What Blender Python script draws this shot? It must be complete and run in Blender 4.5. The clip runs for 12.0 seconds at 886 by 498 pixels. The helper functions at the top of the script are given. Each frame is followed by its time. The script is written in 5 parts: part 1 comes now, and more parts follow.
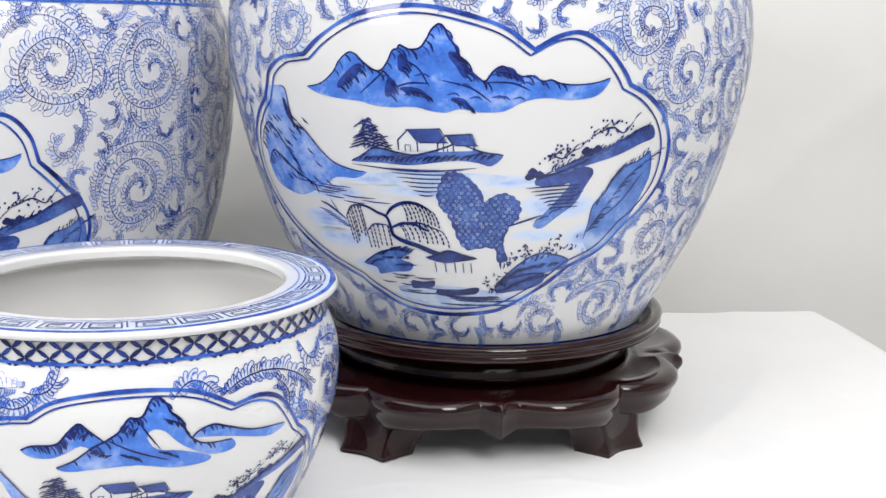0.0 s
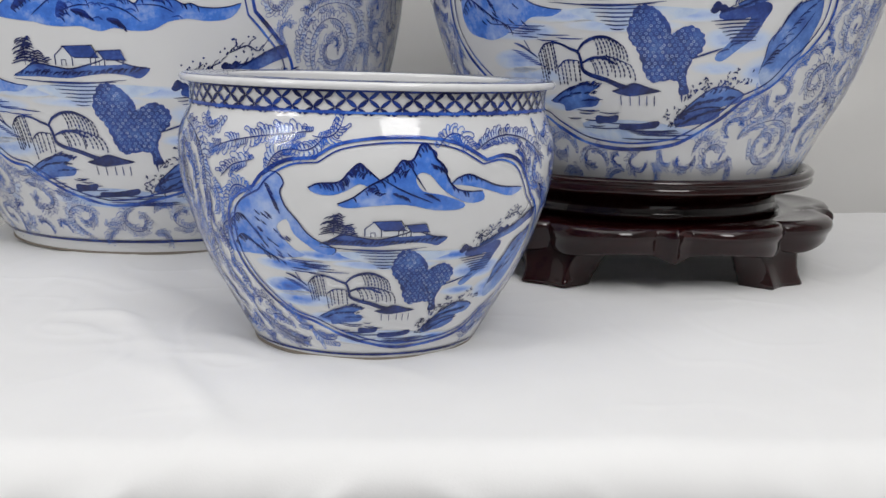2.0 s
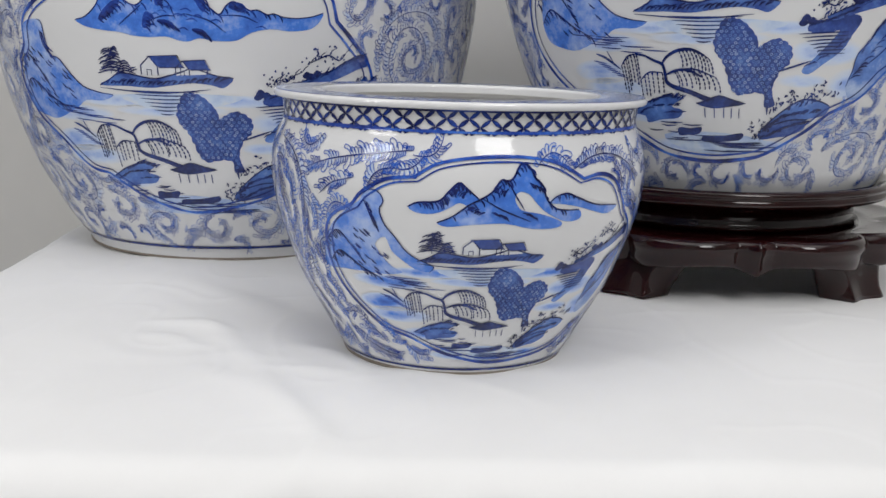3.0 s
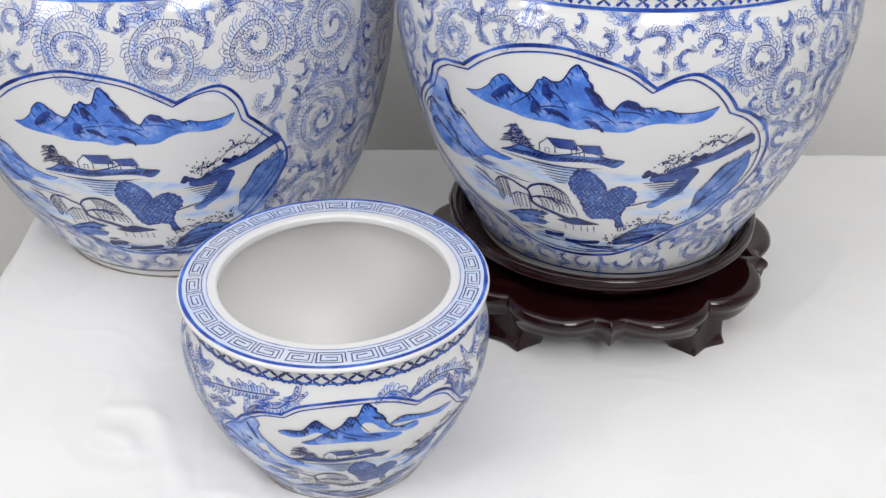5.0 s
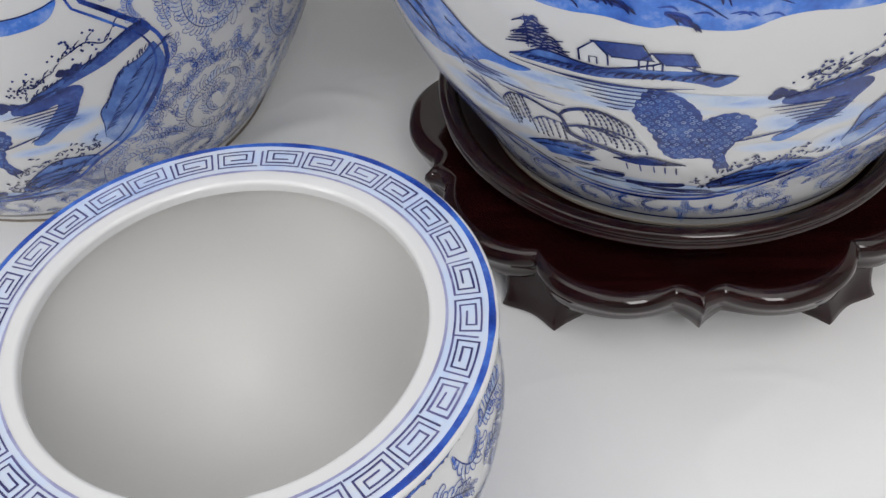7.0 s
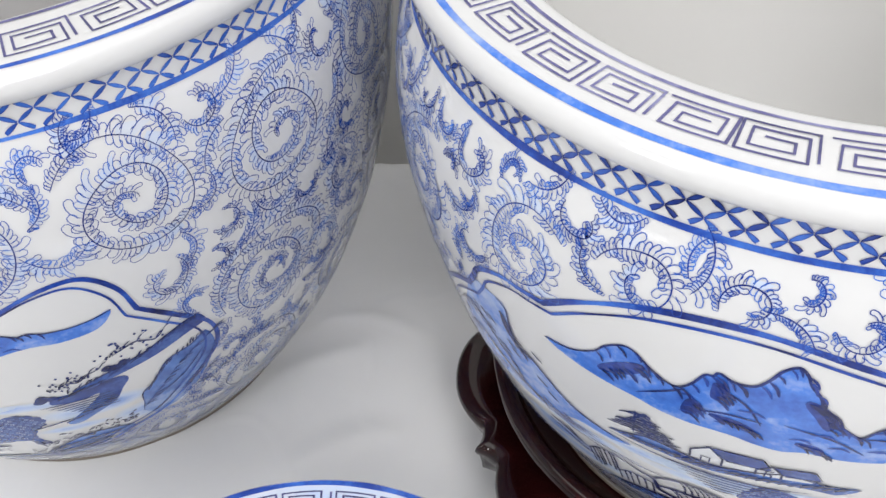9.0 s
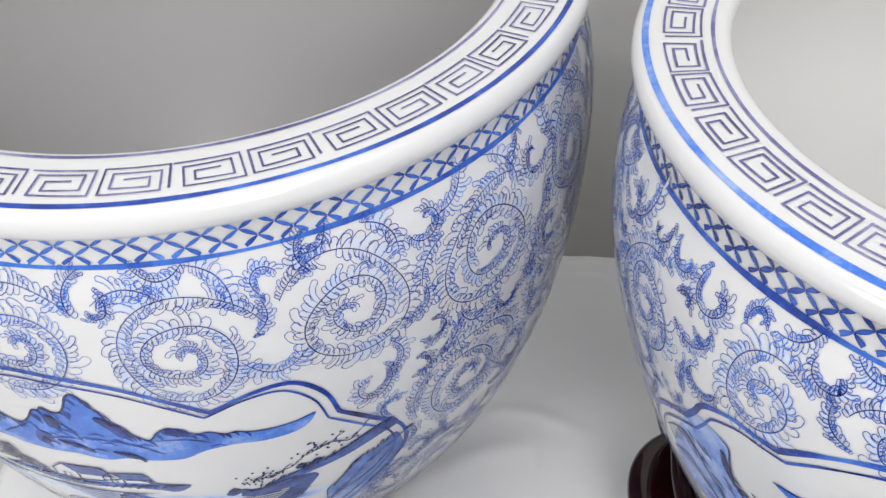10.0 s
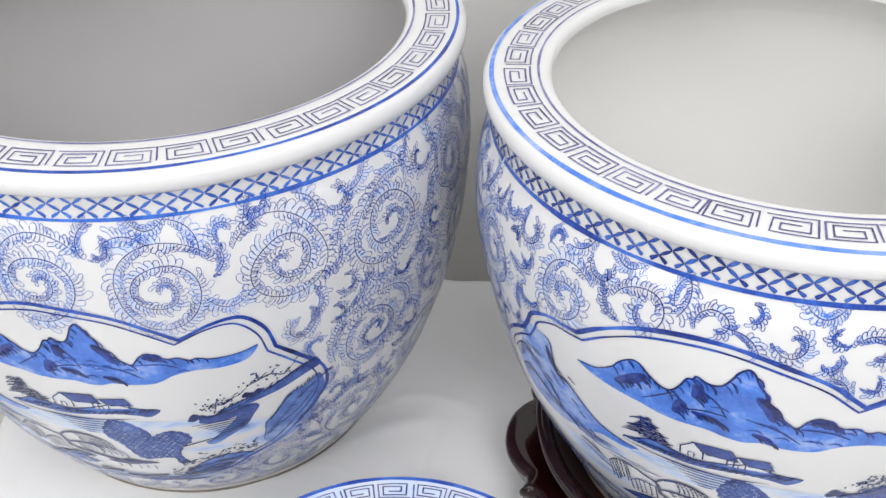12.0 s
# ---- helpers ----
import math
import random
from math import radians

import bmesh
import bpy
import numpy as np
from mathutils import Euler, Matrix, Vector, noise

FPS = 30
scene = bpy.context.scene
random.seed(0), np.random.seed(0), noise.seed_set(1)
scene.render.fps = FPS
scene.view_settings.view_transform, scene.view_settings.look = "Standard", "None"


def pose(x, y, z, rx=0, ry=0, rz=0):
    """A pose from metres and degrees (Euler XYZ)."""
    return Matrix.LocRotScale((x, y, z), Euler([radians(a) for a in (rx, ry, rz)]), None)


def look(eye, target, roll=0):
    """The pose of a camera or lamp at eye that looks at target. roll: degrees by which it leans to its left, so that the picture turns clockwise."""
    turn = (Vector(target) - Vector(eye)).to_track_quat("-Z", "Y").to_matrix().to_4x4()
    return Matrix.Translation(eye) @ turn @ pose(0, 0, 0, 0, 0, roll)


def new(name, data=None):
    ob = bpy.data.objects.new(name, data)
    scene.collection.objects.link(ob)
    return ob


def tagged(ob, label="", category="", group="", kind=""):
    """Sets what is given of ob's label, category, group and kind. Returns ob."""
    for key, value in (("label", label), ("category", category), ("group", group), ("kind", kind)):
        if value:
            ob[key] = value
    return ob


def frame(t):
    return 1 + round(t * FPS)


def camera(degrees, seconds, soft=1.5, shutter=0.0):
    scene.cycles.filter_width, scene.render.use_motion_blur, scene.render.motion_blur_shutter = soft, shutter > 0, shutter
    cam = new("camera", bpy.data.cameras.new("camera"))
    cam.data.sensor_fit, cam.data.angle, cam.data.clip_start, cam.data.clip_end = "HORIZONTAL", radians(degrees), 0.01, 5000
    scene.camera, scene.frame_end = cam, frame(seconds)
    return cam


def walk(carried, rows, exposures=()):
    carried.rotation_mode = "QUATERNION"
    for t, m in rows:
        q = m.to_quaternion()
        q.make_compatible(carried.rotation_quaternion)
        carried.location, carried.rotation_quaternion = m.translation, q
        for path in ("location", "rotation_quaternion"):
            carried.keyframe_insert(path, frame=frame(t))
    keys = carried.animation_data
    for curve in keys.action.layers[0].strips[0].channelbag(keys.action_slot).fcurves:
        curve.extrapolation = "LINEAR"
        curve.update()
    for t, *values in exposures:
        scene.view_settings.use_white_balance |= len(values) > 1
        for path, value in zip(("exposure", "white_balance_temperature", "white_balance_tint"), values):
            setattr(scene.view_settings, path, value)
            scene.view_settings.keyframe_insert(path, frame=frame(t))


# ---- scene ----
from mathutils.geometry import tessellate_polygon

cam = camera(44.61, 12.0)
PATH = [
    (0.0, pose(0.0582, -0.0605, 0.3265, 78.600, -0.779, 2.556)),
    (0.3, pose(-0.0006, -0.1198, 0.2799, 78.209, -1.839, 3.298)),
    (0.5, pose(-0.0188, -0.1485, 0.2583, 77.156, -1.795, 3.894)),
    (1.0, pose(-0.0402, -0.1813, 0.2257, 78.853, -1.947, 5.299)),
    (1.5, pose(-0.0387, -0.1753, 0.1893, 79.044, -1.545, 5.568)),
    (2.0, pose(-0.0380, -0.1703, 0.2011, 79.096, -0.983, 5.543)),
    (2.5, pose(-0.0621, -0.1772, 0.2052, 79.183, -0.999, 6.455)),
    (2.7, pose(-0.0762, -0.1811, 0.2111, 78.916, -1.015, 6.952)),
    (4.3, pose(-0.0054, -0.1174, 0.3520, 72.732, 0.764, 9.388)),
    (4.5, pose(0.0138, -0.1214, 0.4467, 66.793, 2.625, 8.145)),
    (5.0, pose(0.0477, -0.1445, 0.6659, 57.901, 0.006, 9.323)),
    (5.5, pose(0.1142, -0.1093, 0.7210, 50.011, 0.283, 9.877)),
    (6.0, pose(0.1038, -0.0284, 0.6847, 47.029, 2.103, 10.939)),
    (6.5, pose(0.0530, 0.1378, 0.6048, 44.348, 2.939, 10.172)),
    (6.7, pose(0.0350, 0.2038, 0.5544, 43.497, 4.408, 8.423)),
    (8.3, pose(-0.0327, 0.3652, 0.5888, 44.633, 1.675, 8.512)),
    (8.5, pose(-0.0396, 0.3820, 0.6094, 42.929, 2.816, 8.365)),
    (9.0, pose(-0.0648, 0.4044, 0.6477, 45.078, 1.059, 8.526)),
    (9.5, pose(-0.1116, 0.4127, 0.6602, 48.143, 0.738, 11.651)),
    (10.0, pose(-0.1263, 0.4135, 0.6743, 48.159, 2.151, 14.466)),
    (10.5, pose(-0.1176, 0.3955, 0.7095, 50.540, 1.083, 12.936)),
    (11.0, pose(-0.1063, 0.3636, 0.7365, 54.247, 0.725, 11.476)),
    (11.5, pose(-0.0831, 0.3086, 0.7498, 55.960, 0.452, 10.431)),
    (12.0, pose(-0.0489, 0.2060, 0.7312, 54.373, 0.387, 11.779)),
]
EXPOSURE = [(0.0, 0.55), (0.5, 0.45), (1.0, 0.21), (1.5, -0.04), (2.0, -0.14), (2.7, -0.19), (4.3, 0.2), (5.0, 0.13), (5.5, 0.0), (6.0, -0.06), (6.7, -0.12), (8.3, 0.32), (9.5, 0.26), (10.5, 0.30), (11.5, 0.40), (12.0, 0.38)]
walk(cam, PATH, EXPOSURE)

# ---- light: a closed white room with two soft lamps above and behind the camera, and an added overhead fill ----
world = bpy.data.worlds.new("room_air")
world.use_nodes = True
world.node_tree.nodes["Background"].inputs[0].default_value = (0.9, 0.95, 1.0, 1)
world.node_tree.nodes["Background"].inputs[1].default_value = 0.3
scene.world = world


def soft_lamp(name, eye, target, w, h, watts):
    data = bpy.data.lights.new(name, "AREA")
    data.shape, data.size, data.size_y, data.energy = "RECTANGLE", w, h, watts
    data.color = (1.0, 0.99, 0.985)
    ob = new(name, data)
    ob.matrix_world = look(eye, target)
    return ob


soft_lamp("lamp_left", (-1.25, -0.60, 0.85), (-0.1, 0.75, 0.15), 0.46, 0.62, 9)
soft_lamp("lamp_right", (0.65, -0.75, 1.45), (-0.1, 0.80, 0.15), 0.70, 0.80, 18)
# broad overhead panel added as fill for the cloth and the gaps between pots
soft_lamp("fill_overhead", (0.0, 0.10, 1.88), (0.0, 0.15, 0.0), 2.8, 1.8, 22)

# ---- materials ----


def material(name):
    m = bpy.data.materials.new(name)
    m.use_nodes = True
    t = m.node_tree
    return m, t, t.nodes["Principled BSDF"]


def add(t, kind, **values):
    n = t.nodes.new(kind)
    for k, v in values.items():
        n.inputs[k.replace("_", " ")].default_value = v
    return n


def ramp(t, stops):
    n = t.nodes.new("ShaderNodeValToRGB")
    e = n.color_ramp.elements
    while len(e) < len(stops):
        e.new(0.5)
    for k, (p, c) in enumerate(stops):
        e[k].position, e[k].color = p, (*c, 1)
    return n


def glaze_material(name, stops, speckle=0.0):
    """Glazed porcelain: the painted pigment's strength is the mesh attribute 'ink', broken up by brush noise."""
    m, t, b = material(name)
    geo = t.nodes.new("ShaderNodeTexCoord")
    ink = t.nodes.new("ShaderNodeAttribute")
    ink.attribute_name = "ink"
    wash = add(t, "ShaderNodeTexNoise", Scale=55.0, Detail=4.0, Roughness=0.6)
    fine = add(t, "ShaderNodeTexNoise", Scale=420.0, Detail=2.0)
    t.links.new(geo.outputs["Object"], wash.inputs["Vector"])
    t.links.new(geo.outputs["Object"], fine.inputs["Vector"])
    both = t.nodes.new("ShaderNodeMath")
    both.operation = "MULTIPLY_ADD"
    both.inputs[1].default_value = 0.35
    t.links.new(fine.outputs["Fac"], both.inputs[0])
    t.links.new(wash.outputs["Fac"], both.inputs[2])
    span = add(t, "ShaderNodeMapRange", From_Min=0.4, From_Max=0.95, To_Min=0.72, To_Max=1.32)
    t.links.new(both.outputs[0], span.inputs["Value"])
    mul = t.nodes.new("ShaderNodeMath")
    mul.operation = "MULTIPLY"
    t.links.new(ink.outputs["Fac"], mul.inputs[0])
    t.links.new(span.outputs["Result"], mul.inputs[1])
    col = ramp(t, stops)
    t.links.new(mul.outputs[0], col.inputs["Fac"])
    t.links.new(col.outputs["Color"], b.inputs["Base Color"])
    b.inputs["Roughness"].default_value = 0.09
    b.inputs["IOR"].default_value = 1.5
    bump = add(t, "ShaderNodeBump", Strength=0.05, Distance=0.002)
    slow = add(t, "ShaderNodeTexNoise", Scale=28.0, Detail=2.0)
    t.links.new(geo.outputs["Object"], slow.inputs["Vector"])
    t.links.new(slow.outputs["Fac"], bump.inputs["Height"])
    t.links.new(bump.outputs["Normal"], b.inputs["Normal"])
    return m


WHITE = (0.670, 0.674, 0.682)
PORCELAIN = glaze_material("blue_and_white_glaze", [
    (0.0, WHITE), (0.12, (0.52, 0.62, 0.81)), (0.35, (0.065, 0.20, 0.68)), (0.6, (0.020, 0.064, 0.36)), (0.85, (0.009, 0.020, 0.145)), (1.0, (0.006, 0.011, 0.075))])
GREYER = glaze_material("grey_blue_glaze", [
    (0.0, WHITE), (0.12, (0.51, 0.61, 0.77)), (0.35, (0.10, 0.215, 0.58)), (0.6, (0.030, 0.068, 0.29)), (0.85, (0.013, 0.024, 0.125)), (1.0, (0.007, 0.012, 0.07))])
FRET = glaze_material("rim_fret_glaze", [
    (0.0, WHITE), (0.3, (0.40, 0.42, 0.62)), (0.7, (0.13, 0.125, 0.30)), (1.0, (0.05, 0.05, 0.15))])


def wood_material():
    m, t, b = material("dark_red_lacquered_wood")
    geo = t.nodes.new("ShaderNodeTexCoord")
    stretch = add(t, "ShaderNodeMapping", Scale=(6.0, 60.0, 60.0))
    t.links.new(geo.outputs["Object"], stretch.inputs["Vector"])
    grain = add(t, "ShaderNodeTexNoise", Scale=3.0, Detail=6.0, Roughness=0.65, Distortion=0.6)
    t.links.new(stretch.outputs["Vector"], grain.inputs["Vector"])
    col = ramp(t, [(0.3, (0.007, 0.0016, 0.0018)), (0.55, (0.016, 0.0027, 0.0030)), (0.75, (0.036, 0.0054, 0.0054))])
    t.links.new(grain.outputs["Fac"], col.inputs["Fac"])
    t.links.new(col.outputs["Color"], b.inputs["Base Color"])
    b.inputs["Roughness"].default_value = 0.10
    b.inputs["Specular IOR Level"].default_value = 0.30
    b.inputs["Coat Weight"].default_value = 0.35
    b.inputs["Coat Roughness"].default_value = 0.03
    bump = add(t, "ShaderNodeBump", Strength=0.06, Distance=0.001)
    t.links.new(grain.outputs["Fac"], bump.inputs["Height"])
    t.links.new(bump.outputs["Normal"], b.inputs["Normal"])
    return m


def cloth_material(name, base, weave=900.0):
    m, t, b = material(name)
    geo = t.nodes.new("ShaderNodeTexCoord")
    blot = add(t, "ShaderNodeTexNoise", Scale=5.0, Detail=5.0, Roughness=0.6)
    t.links.new(geo.outputs["Object"], blot.inputs["Vector"])
    lo = tuple(c * 0.94 for c in base)
    col = ramp(t, [(0.3, lo), (0.7, base)])
    t.links.new(blot.outputs["Fac"], col.inputs["Fac"])
    t.links.new(col.outputs["Color"], b.inputs["Base Color"])
    b.inputs["Roughness"].default_value = 0.85
    b.inputs["Sheen Weight"].default_value = 0.15
    thread = add(t, "ShaderNodeTexNoise", Scale=weave, Detail=2.0)
    t.links.new(geo.outputs["Object"], thread.inputs["Vector"])
    bump = add(t, "ShaderNodeBump", Strength=0.12, Distance=0.0006)
    t.links.new(thread.outputs["Fac"], bump.inputs["Height"])
    t.links.new(bump.outputs["Normal"], b.inputs["Normal"])
    return m


def plain_material(name, base, rough=0.8):
    m, t, b = material(name)
    geo = t.nodes.new("ShaderNodeTexCoord")
    blot = add(t, "ShaderNodeTexNoise", Scale=3.0, Detail=4.0)
    t.links.new(geo.outputs["Object"], blot.inputs["Vector"])
    col = ramp(t, [(0.3, tuple(c * 0.95 for c in base)), (0.7, base)])
    t.links.new(blot.outputs["Fac"], col.inputs["Fac"])
    t.links.new(col.outputs["Color"], b.inputs["Base Color"])
    b.inputs["Roughness"].default_value = rough
    return m


def lining_material(name, base, rough):
    m = glaze_material(name, [(0.0, base), (1.0, (0.5, 0.5, 0.5))])
    m.node_tree.nodes["Principled BSDF"].inputs["Roughness"].default_value = rough
    return m


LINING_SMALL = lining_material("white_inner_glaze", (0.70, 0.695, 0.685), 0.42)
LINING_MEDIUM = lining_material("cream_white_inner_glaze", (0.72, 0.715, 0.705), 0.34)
# the large pot's dim inside is put into this darker base colour
LINING_LARGE = lining_material("shaded_inner_glaze", (0.50, 0.493, 0.495), 0.34)
WOOD = wood_material()
CLAY = plain_material("unglazed_clay", (0.20, 0.17, 0.14), 0.85)
CLOTH = cloth_material("white_cotton", (0.80, 0.80, 0.80))
BACKCLOTH = cloth_material("off_white_backdrop_cloth", (0.70, 0.692, 0.675))
PAINTED = plain_material("white_wall_paint", (0.74, 0.74, 0.735))
TABLEWOOD = plain_material("plain_table_board", (0.45, 0.38, 0.3), 0.6)

# ---- helpers of this scene ----


def mesh_from(name, verts, faces, mat, smooth=True, ink=None):
    me = bpy.data.meshes.new(name)
    me.from_pydata([tuple(v) for v in verts], [], faces)
    if smooth:
        me.shade_smooth()
    me.materials.append(mat)
    if ink is not None:
        layer = me.attributes.new("ink", "FLOAT", "POINT")
        layer.data.foreach_set("value", np.asarray(ink, dtype=np.float32))
    return me


def part(name, me, parent, label=""):
    ob = new(name, me)
    ob.parent = parent
    if label:
        ob["label"] = label
    return ob


def box_mesh(name, lo, hi, mat, bevel=0.0):
    bm = bmesh.new()
    bmesh.ops.create_cube(bm, size=1.0)
    for v in bm.verts:
        v.co = [(lo[k] + hi[k]) / 2 + v.co[k] * (hi[k] - lo[k]) for k in range(3)]
    if bevel:
        bmesh.ops.bevel(bm, geom=bm.edges[:], offset=bevel, segments=2, affect="EDGES")
    me = bpy.data.meshes.new(name)
    bm.to_mesh(me)
    bm.free()
    me.materials.append(mat)
    return me


def spline(points, n):
    """A smooth open curve (centripetal-free Catmull-Rom) through the points, n steps a span."""
    p = np.asarray(points, float)
    p = np.vstack([2 * p[0] - p[1], p, 2 * p[-1] - p[-2]])
    out = []
    for k in range(1, len(p) - 2):
        a, b, c, d = p[k - 1], p[k], p[k + 1], p[k + 2]
        for s in np.arange(n) / n:
            out.append(0.5 * (2 * b + (c - a) * s + (2 * a - 5 * b + 4 * c - d) * s * s + (3 * b - a - 3 * c + d) * s ** 3))
    out.append(p[-2])
    return np.array(out)


def lathe(name, prof, mat, seg=256):
    """A surface of revolution about z from (r, z) rows."""
    prof = np.asarray(prof, float)
    ang = np.arange(seg) * 2 * math.pi / seg
    n = len(prof)
    v = np.empty((n, seg, 3))
    v[:, :, 0] = prof[:, :1] * np.sin(ang)
    v[:, :, 1] = -prof[:, :1] * np.cos(ang)
    v[:, :, 2] = prof[:, 1:2]
    f = []
    for k in range(n - 1):
        for s in range(seg):
            s2 = (s + 1) % seg
            f.append((k * seg + s, k * seg + s2, (k + 1) * seg + s2, (k + 1) * seg + s))
    verts = v.reshape(-1, 3)
    ink = np.zeros(len(verts))
    return mesh_from(name, verts, f, mat, True, ink)


# ---- the room ----
ROOM = dict(x0=-2.4, x1=2.4, y0=-2.6, y1=1.45, z0=-0.76, z1=1.9)


def room_box(name, lo, hi, label, mat=None):
    return tagged(new(name, box_mesh(name, lo, hi, mat or PAINTED)), label, "wall" if "wall" in name else name, kind="structure")


R_ = ROOM
room_box("floor", (R_["x0"], R_["y0"], R_["z0"] - 0.1), (R_["x1"], R_["y1"], R_["z0"]), "plain pale floor under the table")
room_box("ceiling", (R_["x0"], R_["y0"], R_["z1"]), (R_["x1"], R_["y1"], R_["z1"] + 0.1), "plain white ceiling over the table")
room_box("wall_north", (R_["x0"] - 0.1, R_["y1"], R_["z0"]), (R_["x1"] + 0.1, R_["y1"] + 0.1, R_["z1"]), "plain white wall behind the backdrop cloth")
room_box("wall_south", (R_["x0"] - 0.1, R_["y0"] - 0.1, R_["z0"]), (R_["x1"] + 0.1, R_["y0"], R_["z1"]), "plain white wall facing the table")
room_box("wall_west", (R_["x0"] - 0.1, R_["y0"], R_["z0"]), (R_["x0"], R_["y1"], R_["z1"]), "plain white side wall")
room_box("wall_east", (R_["x1"], R_["y0"], R_["z0"]), (R_["x1"] + 0.1, R_["y1"], R_["z1"]), "plain white side wall")

# ---- the table and its cloth ----
# the table's edges in its own frame, which is turned a little against the room
TX0, TX1, TY0, TY1 = -0.507, 0.649, 0.345, 1.190
TABLE_TURN = radians(8.0)


def build_table():
    top = new("table")
    top.matrix_world = pose(0, 0, R_["z0"], 0, 0, 8.0)
    h = -R_["z0"] - 0.012
    part("tabletop", box_mesh("tabletop", (TX0 + 0.05, TY0 + 0.06, h - 0.025), (TX1 - 0.05, TY1 - 0.05, h), TABLEWOOD, 0.004), top)
    for x in (TX0 + 0.14, TX1 - 0.14):
        for y in (TY0 + 0.15, TY1 - 0.14):
            part("leg", box_mesh("leg", (x - 0.025, y - 0.025, 0), (x + 0.025, y + 0.025, h - 0.025), TABLEWOOD, 0.003), top)
    return tagged(top, "plain wooden table hidden under a white cloth", "table")


def drape(s, half, r=0.030, drop=0.62):
    """How far along and how far down a cloth lies at s from the middle of a top of that half width."""
    a = abs(s) - (half - r)
    if a <= 0:
        return s, 0.0
    sg = 1 if s > 0 else -1
    if a < r * math.pi / 2:
        return sg * (half - r + r * math.sin(a / r)), -r + r * math.cos(a / r)
    return sg * half, -r - (a - r * math.pi / 2)


# creases: from, to, height and half width
CREASES = [
    (-0.355, 0.589, -0.228, 0.391, 0.0035, 0.0120), (-0.259, 0.535, -0.209, 0.487, 0.0030, 0.0090), (-0.174, 0.494, -0.097, 0.455, 0.0015, 0.0070),
    (-0.387, 0.579, -0.331, 0.565, 0.0030, 0.0080), (-0.381, 0.547, -0.341, 0.522, 0.0030, 0.0090), (-0.266, 0.487, -0.209, 0.474, 0.0025, 0.0080),
    (-0.288, 0.882, -0.223, 0.930, 0.0035, 0.0100), (-0.247, 0.960, -0.186, 0.956, 0.0030, 0.0070), (-0.250, 0.811, -0.197, 0.854, 0.0040, 0.0120),
    (-0.015, 0.563, 0.022, 0.612, 0.0007, 0.0025), (0.089, 0.700, 0.158, 0.693, 0.0009, 0.0025), (-0.049, 0.669, 0.017, 0.694, 0.0007, 0.0030),
    (-0.404, 0.702, -0.268, 0.574, 0.0030, 0.0160), (-0.305, 0.472, -0.213, 0.376, 0.0035, 0.0140), (-0.213, 0.376, -0.227, 0.296, 0.0040, 0.0100),
]


